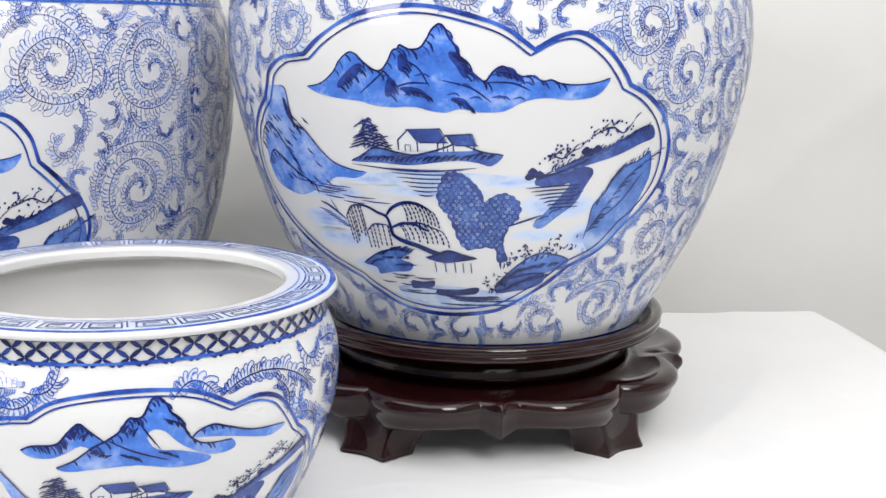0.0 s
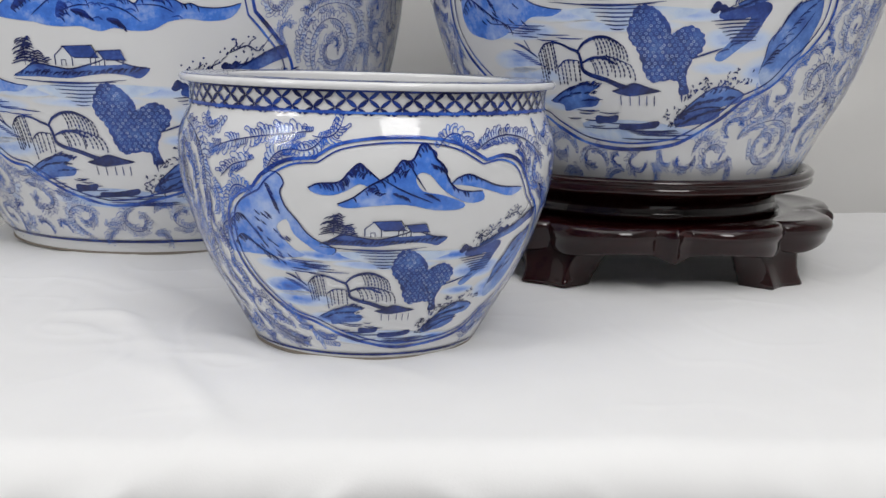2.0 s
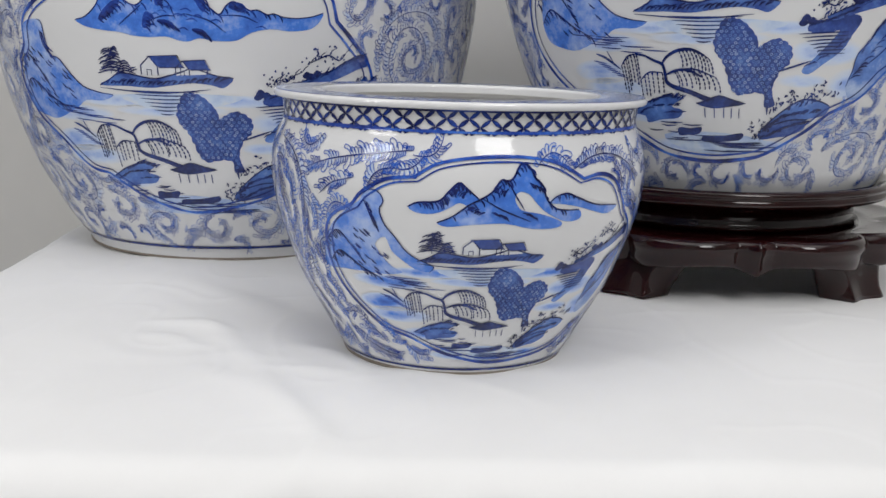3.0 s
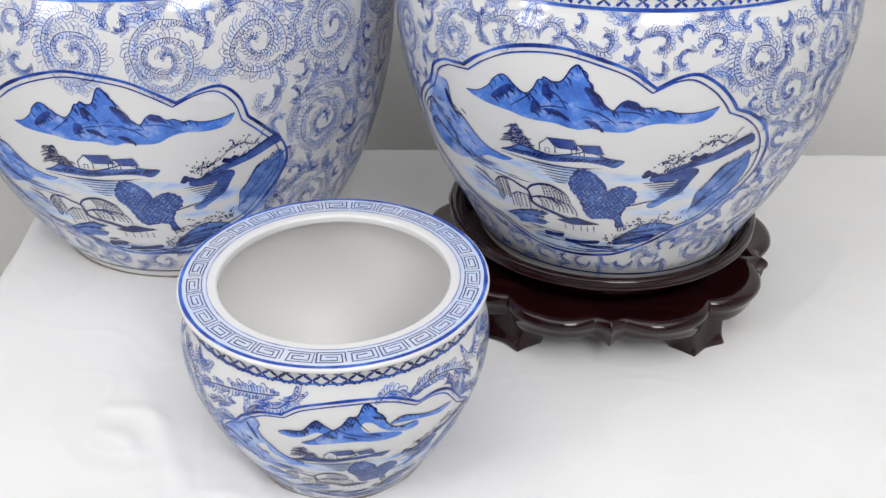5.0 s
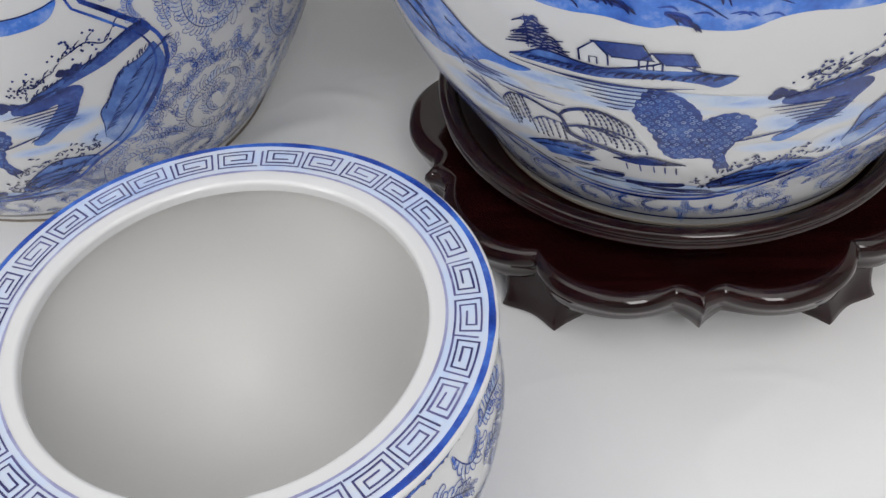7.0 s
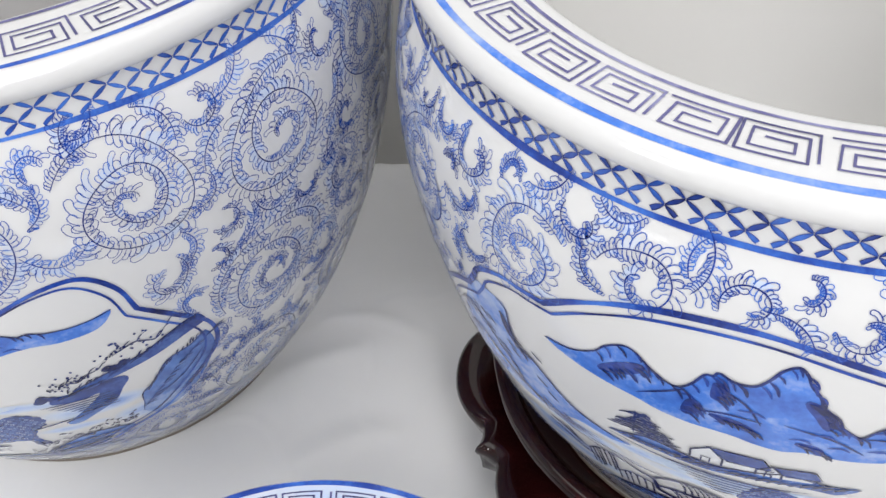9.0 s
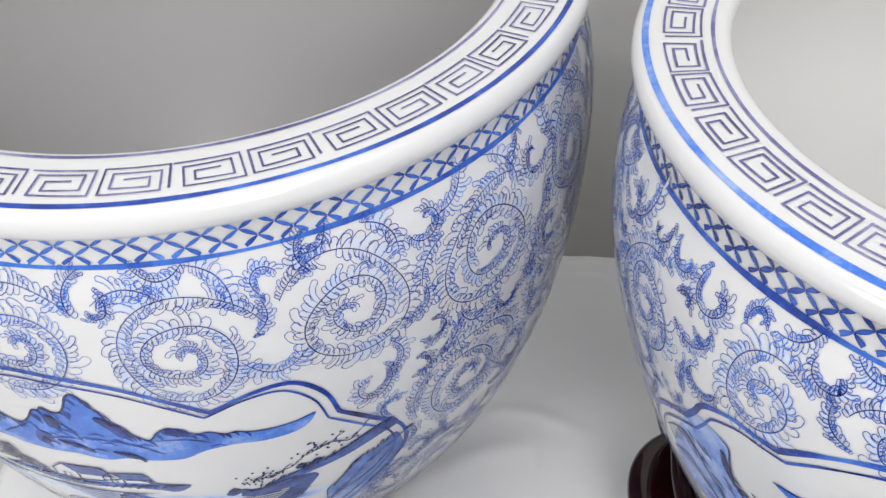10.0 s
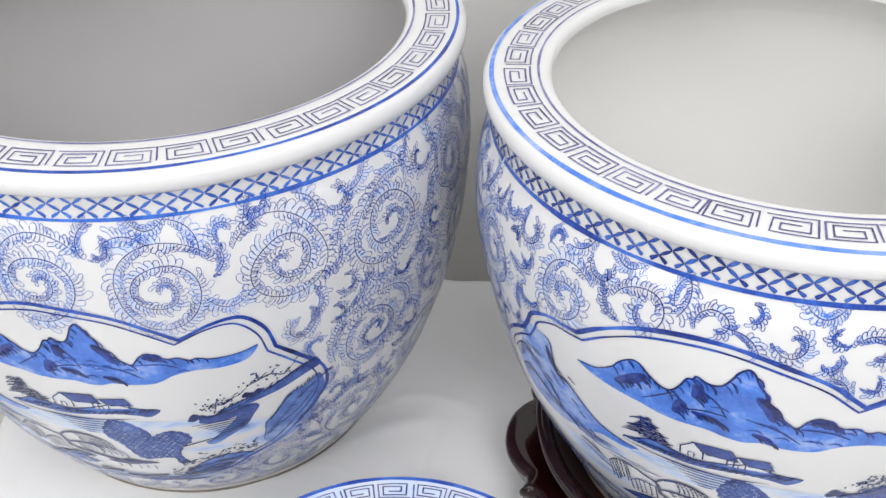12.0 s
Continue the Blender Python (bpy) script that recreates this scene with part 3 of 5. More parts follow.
class Paint:
    """Brushwork laid on a surface: fills and strokes in its flat (s, z) coordinates, in metres."""

    def __init__(self, place, cell):
        self.place_at, self.cell = place, cell
        self.s, self.z, self.off, self.ink, self.faces = [], [], [], [], []

    def put(self, pts, ink, off):
        base, n = len(self.s), len(pts)
        self.s.extend([p[0] for p in pts])
        self.z.extend([p[1] for p in pts])
        self.off.extend([off] * n)
        self.ink.extend([ink(p[0], p[1]) for p in pts] if callable(ink) else (ink if hasattr(ink, "__len__") else [ink] * n))
        return base

    def fill(self, outline, ink, off=0.0003):
        pts = [Vector((p[0], p[1], 0)) for p in outline]
        c = self.cell
        for tri in tessellate_polygon([pts]):
            poly = [(pts[k].x, pts[k].y) for k in tri]
            for i in range(math.floor(min(p[0] for p in poly) / c), math.floor(max(p[0] for p in poly) / c) + 1):
                col = clip(clip(poly, 0, i * c, True), 0, (i + 1) * c, False)
                if len(col) < 3:
                    continue
                for j in range(math.floor(min(p[1] for p in col) / c), math.floor(max(p[1] for p in col) / c) + 1):
                    bit = clip(clip(col, 1, j * c, True), 1, (j + 1) * c, False)
                    if len(bit) >= 3:
                        area = sum(bit[k - 1][0] * bit[k][1] - bit[k][0] * bit[k - 1][1] for k in range(len(bit)))
                        if abs(area) > 1e-11:
                            base = self.put(bit if area > 0 else bit[::-1], ink, off)
                            self.faces.append(tuple(range(base, base + len(bit))))

    def stroke(self, points, width, ink, off=0.0006):
        p = np.asarray(points, float)
        if len(p) < 2:
            return
        t = np.gradient(p, axis=0)
        t /= np.linalg.norm(t, axis=1)[:, None] + 1e-12
        n = np.stack([-t[:, 1], t[:, 0]], axis=1)
        w = np.broadcast_to(np.asarray(width, float), (len(p),))[:, None] / 2
        both = np.stack([p - n * w, p + n * w], axis=1).reshape(-1, 2)
        values = np.repeat(np.broadcast_to(np.asarray(ink, float), (len(p),)), 2)
        base = self.put(both, values, off)
        for k in range(len(p) - 1):
            a = base + 2 * k
            self.faces.append((a, a + 2, a + 3, a + 1))

    def brush(self, points, width, ink, off=0.0006, n=5, thin=0.25):
        """A stroke through a few points, swelling in its middle."""
        c = spline(points, n)
        u = np.linspace(0, 1, len(c))
        self.stroke(c, width * (thin + (1 - thin) * np.sin(math.pi * u) ** 0.6), ink, off)

    def mesh(self, name, mat):
        pos, nor = self.place_at(np.array(self.s), np.array(self.z), np.array(self.off))
        faces = []
        for f in self.faces:
            a, b, c = pos[f[0]], pos[f[1]], pos[f[2]]
            faces.append(f if np.dot(np.cross(b - a, c - a), nor[f[0]]) >= 0 else f[::-1])
        me = mesh_from(name, pos, faces, mat, True, np.clip(self.ink, 0, 1))
        me.normals_split_custom_set_from_vertices([tuple(v) for v in nor])
        return me


def on_body(shape, r0):
    def place_at(s, z, off):
        a = s / r0
        p = shape.place(a, z, off)
        q = shape.place(a, z, off + 0.001)
        return p, (q - p) / np.linalg.norm(q - p, axis=-1, keepdims=True)
    return place_at


def on_rim(shape, r0):
    prof = [p for p in shape.rim()[6:-1]]
    rs, zs = np.array([p[0] for p in prof])[::-1], np.array([p[1] for p in prof])[::-1]

    def place_at(s, rho, off):
        a = s / r0
        h = np.interp(rho, rs, zs)
        slope = (np.interp(rho + 0.0006, rs, zs) - np.interp(rho - 0.0006, rs, zs)) / 0.0012
        nor = np.stack([-slope * np.sin(a), slope * np.cos(a), np.ones_like(a)], axis=-1)
        nor /= np.linalg.norm(nor, axis=-1, keepdims=True)
        return np.stack([rho * np.sin(a), -rho * np.cos(a), h], axis=-1) + nor * off[:, None], nor
    return place_at


class Panel:
    """A landscape panel: its middle (degrees), half width (degrees), middle and half height (metres)."""

    def __init__(self, r0, mid, half, z, hz, k, w, left, border, spread=SPREAD):
        self.border, self.spread = border, spread
        self.r0, self.mid, self.half, self.z, self.hz, self.k, self.w, self.left = r0, radians(mid), radians(half), z, hz, k, w, left

    def at(self, pts):
        p = np.atleast_2d(np.asarray(pts, float))
        px = np.where(p[:, 0] < -0.5, -0.5 + (p[:, 0] + 0.5) * self.left, p[:, 0])
        return np.stack([(self.mid + self.half * px) * self.r0, self.z + self.hz * p[:, 1]], axis=1)

    def outline(self, grow=1.0, n=10):
        out = []
        for arc in self.border:
            out += list(spline(arc, n)[:-1])
        p = np.array(out) * grow
        return np.stack([(self.mid + self.half * p[:, 0]) * self.r0, self.z + self.hz * p[:, 1]], axis=1)

    def far(self, pts):
        """As at(), for the far mountains."""
        p = np.atleast_2d(np.asarray(pts, float))
        return self.at(np.stack([np.interp(p[:, 0], SPREAD, self.spread), p[:, 1] + 0.012], axis=1))


def wash(low, high, z0, z1, seed):
    """Ink that runs from low at z0 to high at z1, with pools."""
    def ink(s, z):
        f = min(1.0, max(0.0, (z - z0) / (z1 - z0)))
        n = noise.noise((s * 60 + seed, z * 75, seed)) * 0.8 + noise.noise((s * 230, z * 230 + seed, seed)) * 0.4
        return min(0.95, max(0.03, low + (high - low) * f + 0.15 * n))
    return ink


def pool(paint, panel, x, y, rx, ry, ink, seed):
    """A pale wash of thin pigment that fades out towards its uneven edge."""
    mid = panel.at([(x, y)])[0]
    sx, sz = rx * panel.half * panel.r0, ry * panel.hz

    def strength(s, z):
        d = ((s - mid[0]) / sx) ** 2 + ((z - mid[1]) / sz) ** 2
        n = noise.noise((s * 40 + seed, z * 130, seed)) * 0.5 + noise.noise((s * 130, z * 350 + seed, seed)) * 0.25
        return min(0.6, max(0.0, ink * (1 - d) * (1 + 1.3 * n) * 1.4))
    a = np.linspace(0, 2 * math.pi, 29)[:-1]
    paint.fill(np.stack([mid[0] + sx * np.cos(a), mid[1] + sz * np.sin(a)], axis=1), strength, 0.00022)


def hatch(paint, pts, count, length, angle, width, ink, seed, off=0.0008):
    """Short parallel brush marks scattered along a line."""
    rnd = random.Random(seed)
    c = spline(pts, 12)
    for k in range(count):
        p = c[int((k + rnd.random()) / count * (len(c) - 1))]
        a = radians(angle + rnd.uniform(-9, 9))
        ln = length * rnd.uniform(0.6, 1.2)
        q = p + ln * np.array([math.cos(a), math.sin(a)])
        m = (p + q) / 2 + 0.12 * ln * np.array([-math.sin(a), math.cos(a)])
        paint.brush([p, m, q], width * rnd.uniform(0.7, 1.2), ink * rnd.uniform(0.8, 1.1), off, 3)


def inside(poly, s, z):
    x, y = poly[:, 0], poly[:, 1]
    x2, y2 = np.roll(x, 1), np.roll(y, 1)
    cross = ((y > z) != (y2 > z)) & (s < (x2 - x) * (z - y) / (y2 - y + 1e-15) + x)
    return bool(cross.sum() % 2)


def paint_landscape(place, cell, panel, parent, own_hills=False, seed=1):
    """The painted panel: a double border as the part, and each painted thing as a piece of it."""
    k, w = panel.k, panel.w
    at, far = panel.at, panel.far
    rnd = random.Random(seed)

    edge = Paint(place, cell)
    out = panel.outline()
    loop = np.vstack([out, out[:2]])
    nz = np.array([noise.noise((p[0] * 40, p[1] * 40, seed)) for p in loop])
    edge.stroke(loop, 0.0030 * k ** 0.6 * (1 + 0.5 * nz), 0.62 + 0.45 * nz)
    inner = panel.outline(0.955)
    inner = np.vstack([inner, inner[:2]])
    edge.stroke(inner, 0.0015 * k ** 0.6 * (1 + 0.5 * nz), 0.68 - 0.4 * nz)
    frame_ob = part("landscape_panel", edge.mesh("landscape_panel", PORCELAIN), parent, "painted landscape in a double blue quatrefoil border")

    def piece(name, paint, mat=GREYER):
        part(name, paint.mesh(name, mat), frame_ob)

    # far mountains
    p = Paint(place, cell)
    if own_hills:
        for ridge, foot in ((S_RIDGE_A, S_FOOT_A), (S_RIDGE_B, S_FOOT_B)):
            p.fill(at(closed(ridge + foot, 3)), wash(0.30, 0.38, panel.z + 0.3 * panel.hz, panel.z + 0.9 * panel.hz, seed))
            p.brush(at(ridge), 0.0020 * w, 0.95, thin=0.5)
            hatch(p, at(ridge[1:-1]), 34, 0.0050, -58, 0.0015 * w, 0.92, seed + 40)
        p.fill(at(closed(S_RANGE_C, 3)), wash(0.30, 0.36, panel.z + 0.3 * panel.hz, panel.z + 0.9 * panel.hz, seed))
        p.brush(at(S_RANGE_C[:6]), 0.0018 * w, 0.95, thin=0.4)
        hatch(p, at(S_RANGE_C[1:4]), 8, 0.0035, -60, 0.0012 * w, 0.92, seed + 41)
        p.brush(at([S_RIDGE_B[3], (S_RIDGE_B[3][0] + 0.10, S_RIDGE_B[3][1] - 0.10), (S_RIDGE_B[3][0] + 0.24, S_RIDGE_B[3][1] - 0.20)]), 0.0014 * w, 0.9)
        p.brush(at([S_RIDGE_B[6], (S_RIDGE_B[6][0] + 0.04, S_RIDGE_B[6][1] - 0.12), (S_RIDGE_B[6][0] + 0.09, S_RIDGE_B[6][1] - 0.25)]), 0.0014 * w, 0.9)
        for (x, y, n, a) in ((-0.235, 0.665, 8, 55), (-0.045, 0.685, 8, 55), (0.13, 0.76, 10, -50), (-0.165, 0.53, 9, 25), (-0.045, 0.51, 10, -25), (0.10, 0.51, 7, -25)):
            hatch(p, at([(x, y), (x + 0.03, y - 0.02), (x + 0.065, y - 0.05)]), n, 0.0085 * k, a, 0.0015 * w, 0.93, seed + n)
    else:
        z0, z1 = panel.z + 0.36 * panel.hz, panel.z + 0.86 * panel.hz
        p.fill(far(closed(RIDGE + RANGE_FOOT, 3)), wash(0.34, 0.40, z0, z1, seed))
        p.brush(far(RIDGE), 0.0014 * w, 0.90, thin=0.5)
        hatch(p, far(RIDGE[2:-3]), 40, 0.008 * k, -55, 0.0013 * w, 0.82, seed + 42)
        for a in range(0, len(DARKS) - 2, 2):
            u, v = np.array(DARKS[a]), np.array(DARKS[a + 1])
            m = (u + v) / 2 + 0.01
            p.brush(far([u, m, v]), (0.0075 if a != 8 and a != 10 else 0.005) * k, 0.72, 0.0005, thin=0.3)
            hatch(p, far([u, m, v]), 9, 0.008 * k, -40, 0.0015 * w, 0.92, seed + a)
        for (u, v) in (((-0.185, 0.617), (-0.30, 0.47)), ((-0.10, 0.70), (0.0, 0.52)), ((0.0, 0.54), (-0.16, 0.50)), ((0.04, 0.56), (0.22, 0.43)), ((0.2, 0.55), (0.36, 0.50)), ((0.09, 0.72), (0.16, 0.55))):
            p.brush(far([u, ((u[0] + v[0]) / 2 + 0.015, (u[1] + v[1]) / 2 + 0.02), v]), 0.0012 * w, 0.85)
        for n in range(16):
            x, y = rnd.uniform(-0.2, 0.35), rnd.uniform(0.43, 0.6)
            p.brush(far([(x, y), (x + 0.03, y + 0.01), (x + 0.05, y - 0.01)]), 0.0012 * w, 0.62)
    piece("mountain_range", p, PORCELAIN)

    # cliff at one side, and the water that runs from its foot
    p = Paint(place, cell)
    deep = 1.7 if own_hills else 1.0
    for n, (x, y, rx, ry, v) in enumerate(((-0.58, -0.17, 0.24, 0.07, 0.15), (-0.34, -0.06, 0.26, 0.05, 0.12), (-0.62, -0.38, 0.18, 0.09, 0.16), (-0.55, -0.50, 0.22, 0.08, 0.13), (-0.36, -0.68, 0.20, 0.07, 0.13), (0.30, -0.06, 0.24, 0.05, 0.12),
                                           (0.52, -0.22, 0.20, 0.10, 0.14), (0.70, -0.44, 0.16, 0.12, 0.14), (0.42, -0.42, 0.14, 0.05, 0.10), (-0.05, -0.13, 0.30, 0.05, 0.12), (-0.10, -0.90, 0.30, 0.06, 0.14), (0.25, -0.90, 0.28, 0.05, 0.15))):
        pool(p, panel, x, y, rx, ry, v * deep, seed + n)
    shape_ = S_CLIFF if own_hills else [(x - (0.09 if n > 13 or n == 0 else 0.02), y) for n, (x, y) in enumerate(CLIFF)]
    p.fill(at(closed(shape_, 3)), wash(0.32, 0.24, panel.z - 0.2 * panel.hz, panel.z + 0.5 * panel.hz, seed + 5))
    top = shape_[5:17] if own_hills else shape_[1:11]
    p.brush(at(top), 0.0013 * w, 0.85, thin=0.3)
    for n in range(26):
        x, y = rnd.uniform(-0.84, -0.60), rnd.uniform(-0.10, 0.34)
        x += 0.12 * (0.3 - y)
        p.brush(at([(x, y), (x + 0.012, y - 0.022), (x + 0.030, y - 0.042)]), 0.0014 * w, 0.86, n=3)
    for line in ([(-0.95, 0.10), (-0.89, 0.22), (-0.83, 0.26), (-0.77, 0.15), (-0.70, -0.02)], [(-0.93, -0.03), (-0.86, 0.07), (-0.80, 0.03), (-0.72, -0.06), (-0.62, -0.14)], [(-0.66, 0.56), (-0.63, 0.44), (-0.61, 0.34)] if own_hills else [(-0.71, 0.44), (-0.70, 0.33), (-0.66, 0.25)]):
        p.brush(at(line), 0.0013 * w, 0.84, thin=0.5)
        hatch(p, at(line), 17, 0.0085 * k, -52, 0.0014 * w, 0.88, seed + int(line[0][1] * 100))
    for n in range(10):
        x, y = rnd.uniform(-0.76, -0.54) + 0.02 * n, -0.11 - 0.013 * n
        p.brush(at([(x, y), (x + 0.06, y - 0.008), (x + rnd.uniform(0.10, 0.18), y - 0.010)]), 0.001 * w, 0.75)
    for n in range(6):
        y = -0.30 - 0.020 * n
        x = -0.64 + 0.022 * n
        p.brush(at([(x, y), (x + 0.03, y - 0.008), (x + 0.07, y - 0.02)]), 0.0010 * w, 0.62)
    piece("cliff", p, PORCELAIN)

    # island with a pine, two houses and their mirror image in the water
    p = Paint(place, cell)
    p.fill(at(closed([(-0.3, -0.03), (0.0, 0.0), (0.3, -0.03), (0.1, -0.12), (-0.1, -0.13)], 4)), wash(0.08, 0.14, panel.z - 0.1 * panel.hz, panel.z, seed + 3), 0.00025)
    p.fill(at(closed(ISLAND, 3)), wash(0.56, 0.44, panel.z, panel.z + 0.18 * panel.hz, seed + 7))
    p.brush(at(ISLAND[:12]), 0.0013 * w, 0.9, thin=0.5)
    hatch(p, at([(-0.36, 0.06), (-0.1, 0.06), (0.22, 0.09)]), 40, 0.008 * k, 30, 0.0015 * w, 0.88, seed)
    for n in range(7):
        wide = 0.34 - 0.045 * n
        p.brush(at([(-0.07 - wide / 2, 0.015 - 0.028 * n), (-0.07, 0.008 - 0.028 * n), (-0.07 + wide / 2, 0.013 - 0.028 * n)]), 0.0011 * w, 0.75)
    p.brush(at([(-0.40, 0.03), (-0.1, 0.0), (0.15, 0.03)]), 0.0012 * w, 0.8)
    piece("island", p)
    p = Paint(place, cell)
    for n in range(9):
        y = 0.155 + 0.021 * n
        wide = 0.075 * (1 - n / 10)
        cx = -0.325 + 0.004 * n
        p.brush(at([(cx - wide, y - 0.02), (cx, y + 0.008), (cx + wide, y - 0.012)]), 0.0013 * w, 0.9, thin=0.5)
    for n in range(5):
        y = 0.15 + 0.018 * n
        wide = 0.05 * (1 - n / 7)
        p.brush(at([(-0.25 - wide, y - 0.01), (-0.25, y + 0.01), (-0.25 + wide, y - 0.012)]), 0.0012 * w, 0.9, thin=0.5)
    p.brush(at([(-0.325, 0.13), (-0.32, 0.24), (-0.32, 0.33)]), 0.0012 * w, 0.9)
    for n in range(26):
        f = rnd.random()
        x, y = -0.325 + rnd.uniform(-0.075, 0.13) * (1 - 0.75 * f), 0.14 + 0.17 * f
        p.brush(at([(x - 0.02, y - 0.012), (x, y + 0.008), (x + 0.022, y + 0.016)]), 0.0011 * w, 0.92, n=2, thin=0.5)
    piece("pine", p)
    for (x, b, h) in ((-0.17, 0.18, 0.115), (-0.005, 0.14, 0.085)):
        p = Paint(place, cell)
        y = 0.13
        p.fill(at([(x, y), (x + b, y + 0.01), (x + b, y + h), (x + b * 0.3, y + h + 0.03), (x, y + h * 0.6)]), 0.02, 0.0005)
        p.stroke(at([(x, y + 0.005), (x, y + h * 0.62), (x + b * 0.25, y + h + 0.02), (x + b * 0.45, y + h * 0.55), (x + b * 0.45, y)]), 0.0011 * w, 0.88, 0.0009)
        p.fill(at([(x + b * 0.25, y + h + 0.02), (x + b * 0.95, y + h + 0.03), (x + b * 1.12, y + h * 0.55), (x + b * 0.48, y + h * 0.52)]), 0.62, 0.0007)
        p.stroke(at([(x + b * 0.2, y + h + 0.02), (x + b * 0.98, y + h + 0.03), (x + b * 1.15, y + h * 0.52), (x + b * 0.5, y + h * 0.5)]), 0.0010 * w, 0.9, 0.0009)
        p.stroke(at([(x + b * 1.05, y + h * 0.5), (x + b * 1.04, y + 0.01)]), 0.0009 * w, 0.85, 0.0009)
        p.stroke(at([(x + b * 0.16, y), (x + b * 0.16, y + h * 0.35), (x + b * 0.28, y + h * 0.35), (x + b * 0.28, y)]), 0.0008 * w, 0.85, 0.0009)
        piece("house", p)

    # willow with dotted hanging leaves
    p = Paint(place, cell)
    trunk = spline(at(WILLOW_TRUNK), 6)
    p.stroke(trunk, np.linspace(0.0046, 0.0016, len(trunk)) * w, 0.82)
    p.brush(at(WILLOW_LIMB), 0.0026 * w, 0.82, thin=0.5)
    p.brush(at(WILLOW_TWIG), 0.0024 * w, 0.82, thin=0.5)
    # arches of hanging strands: the arch, its strands, their length and lean
    falls = [([(-0.405, -0.245), (-0.455, -0.265), (-0.495, -0.330)], 7, 0.21, 0.09), ([(-0.275, -0.375), (-0.345, -0.375), (-0.395, -0.430)], 6, 0.15, 0.05),
             ([(-0.190, -0.215), (-0.120, -0.212), (-0.045, -0.270)], 9, 0.135, 0.45), ([(-0.215, -0.360), (-0.120, -0.345), (-0.010, -0.400)], 10, 0.125, 0.55)]
    for (arch, n, ln, lean_) in falls:
        p.brush(at(arch), 0.0013 * w, 0.85, thin=0.5)
        c = spline(arch, 8)
        for m in range(n):
            x, y = c[int(m / (n - 1) * (len(c) - 1))]
            long = ln * (0.75 + 0.25 * math.sin(math.pi * (m + 0.5) / n)) * rnd.uniform(0.9, 1.08)
            g = 0.0
            while g < long:
                e = g + rnd.uniform(0.020, 0.030)
                pts = [(x + lean_ * h * (1 - 0.5 * h / long), y - h) for h in (g, (g + e) / 2, e)]
                p.brush(at(pts), 0.0015 * w * rnd.uniform(0.8, 1.2), 0.80 + 0.12 * rnd.random(), n=2, thin=0.5)
                g = e + 0.005
    piece("willow", p)

    # round leafy tree
    p = Paint(place, cell)
    leaf = closed(TREE, 8)
    mid_ = leaf.mean(axis=0)
    bumps = np.array([0.010 * abs(math.sin(n * 0.55)) for n in range(len(leaf))])[:, None]
    away = leaf - mid_
    leaf = leaf + away / (np.linalg.norm(away, axis=1)[:, None] + 1e-9) * bumps * (leaf[:, 1:] > -0.55)
    poly = np.array(leaf)
    p.fill(at(leaf), wash(0.68, 0.60, panel.z - panel.hz, panel.z, seed + 9))
    row = 0
    y = -0.57
    while y < 0.02:
        x = -0.03 + (0.013 if row % 2 else 0)
        while x < 0.36:
            if inside(poly, x, y) and inside(poly, x + 0.012, y + 0.02) and inside(poly, x - 0.012, y):
                j, g = rnd.uniform(-0.004, 0.004), rnd.uniform(-0.004, 0.004)
                pts = [(x + g + 0.0070 * math.cos(q * 1.0472), y + 0.008 + j + 0.0080 * math.sin(q * 1.0472)) for q in range(7)]
                p.stroke(at(pts), 0.0006 * w, rnd.uniform(0.24, 0.44), 0.0006)
            x += 0.026
        y += 0.025
        row += 1
    p.brush(at([(0.27, -0.66), (0.245, -0.5), (0.17, -0.3)]), 0.003 * w, 0.75, thin=0.2)
    p.brush(at([(0.25, -0.5), (0.28, -0.4), (0.29, -0.3)]), 0.002 * w, 0.75, thin=0.2)
    piece("round_tree", p)

    # pavilion on the water, its rocks and ripples
    p = Paint(place, cell)
    p.fill(at(closed([(-0.3, -0.83), (0.0, -0.8), (0.3, -0.86), (0.2, -0.95), (-0.15, -0.95)], 4)), wash(0.10, 0.16, panel.z - panel.hz, panel.z - 0.8 * panel.hz, seed + 4), 0.00025)
    p.fill(at(closed(ROOF, 3)), 0.80, 0.0004)
    p.brush(at(ROOF[:5]), 0.0014 * w, 0.92, 0.0007, thin=0.5)
    for x in (-0.06, -0.01, 0.04, 0.08, 0.12):
        p.stroke(at([(x, -0.62), (x + 0.003, -0.69)]), 0.0009 * w, 0.75)
    p.fill(at(closed(DECK, 3)), 0.80, 0.0004)
    p.fill(at(closed(STEP, 3)), 0.78, 0.0004)
    for n in range(12):
        x, y = rnd.uniform(-0.32, -0.05), rnd.uniform(-0.90, -0.70)
        ln = rnd.uniform(0.1, 0.26)
        if y > -0.8:
            x, ln = x - 0.08, ln * 0.5
        p.brush(at([(x, y), (x + ln / 2, y - 0.006), (x + ln, y)]), 0.0011 * w, 0.78)
    for n in range(7):
        x, y = rnd.uniform(-0.1, 0.15), rnd.uniform(-0.94, -0.86)
        p.brush(at([(x, y), (x + 0.15, y - 0.006), (x + 0.3, y + 0.004)]), 0.0012 * w, 0.82)
    piece("pavilion", p)
    p = Paint(place, cell)
    p.fill(at(closed(ROCKS, 3)), wash(0.52, 0.42, panel.z - 0.75 * panel.hz, panel.z - 0.5 * panel.hz, seed + 8))
    p.brush(at(ROCKS[:4]), 0.0013 * w, 0.9, thin=0.4)
    hatch(p, at([(-0.36, -0.60), (-0.26, -0.55), (-0.18, -0.58)]), 20, 0.007 * k, 30, 0.0014 * w, 0.9, seed)
    hatch(p, at([(-0.44, -0.68), (-0.34, -0.62), (-0.20, -0.61)]), 16, 0.006 * k, 12, 0.0014 * w, 0.9, seed + 21)
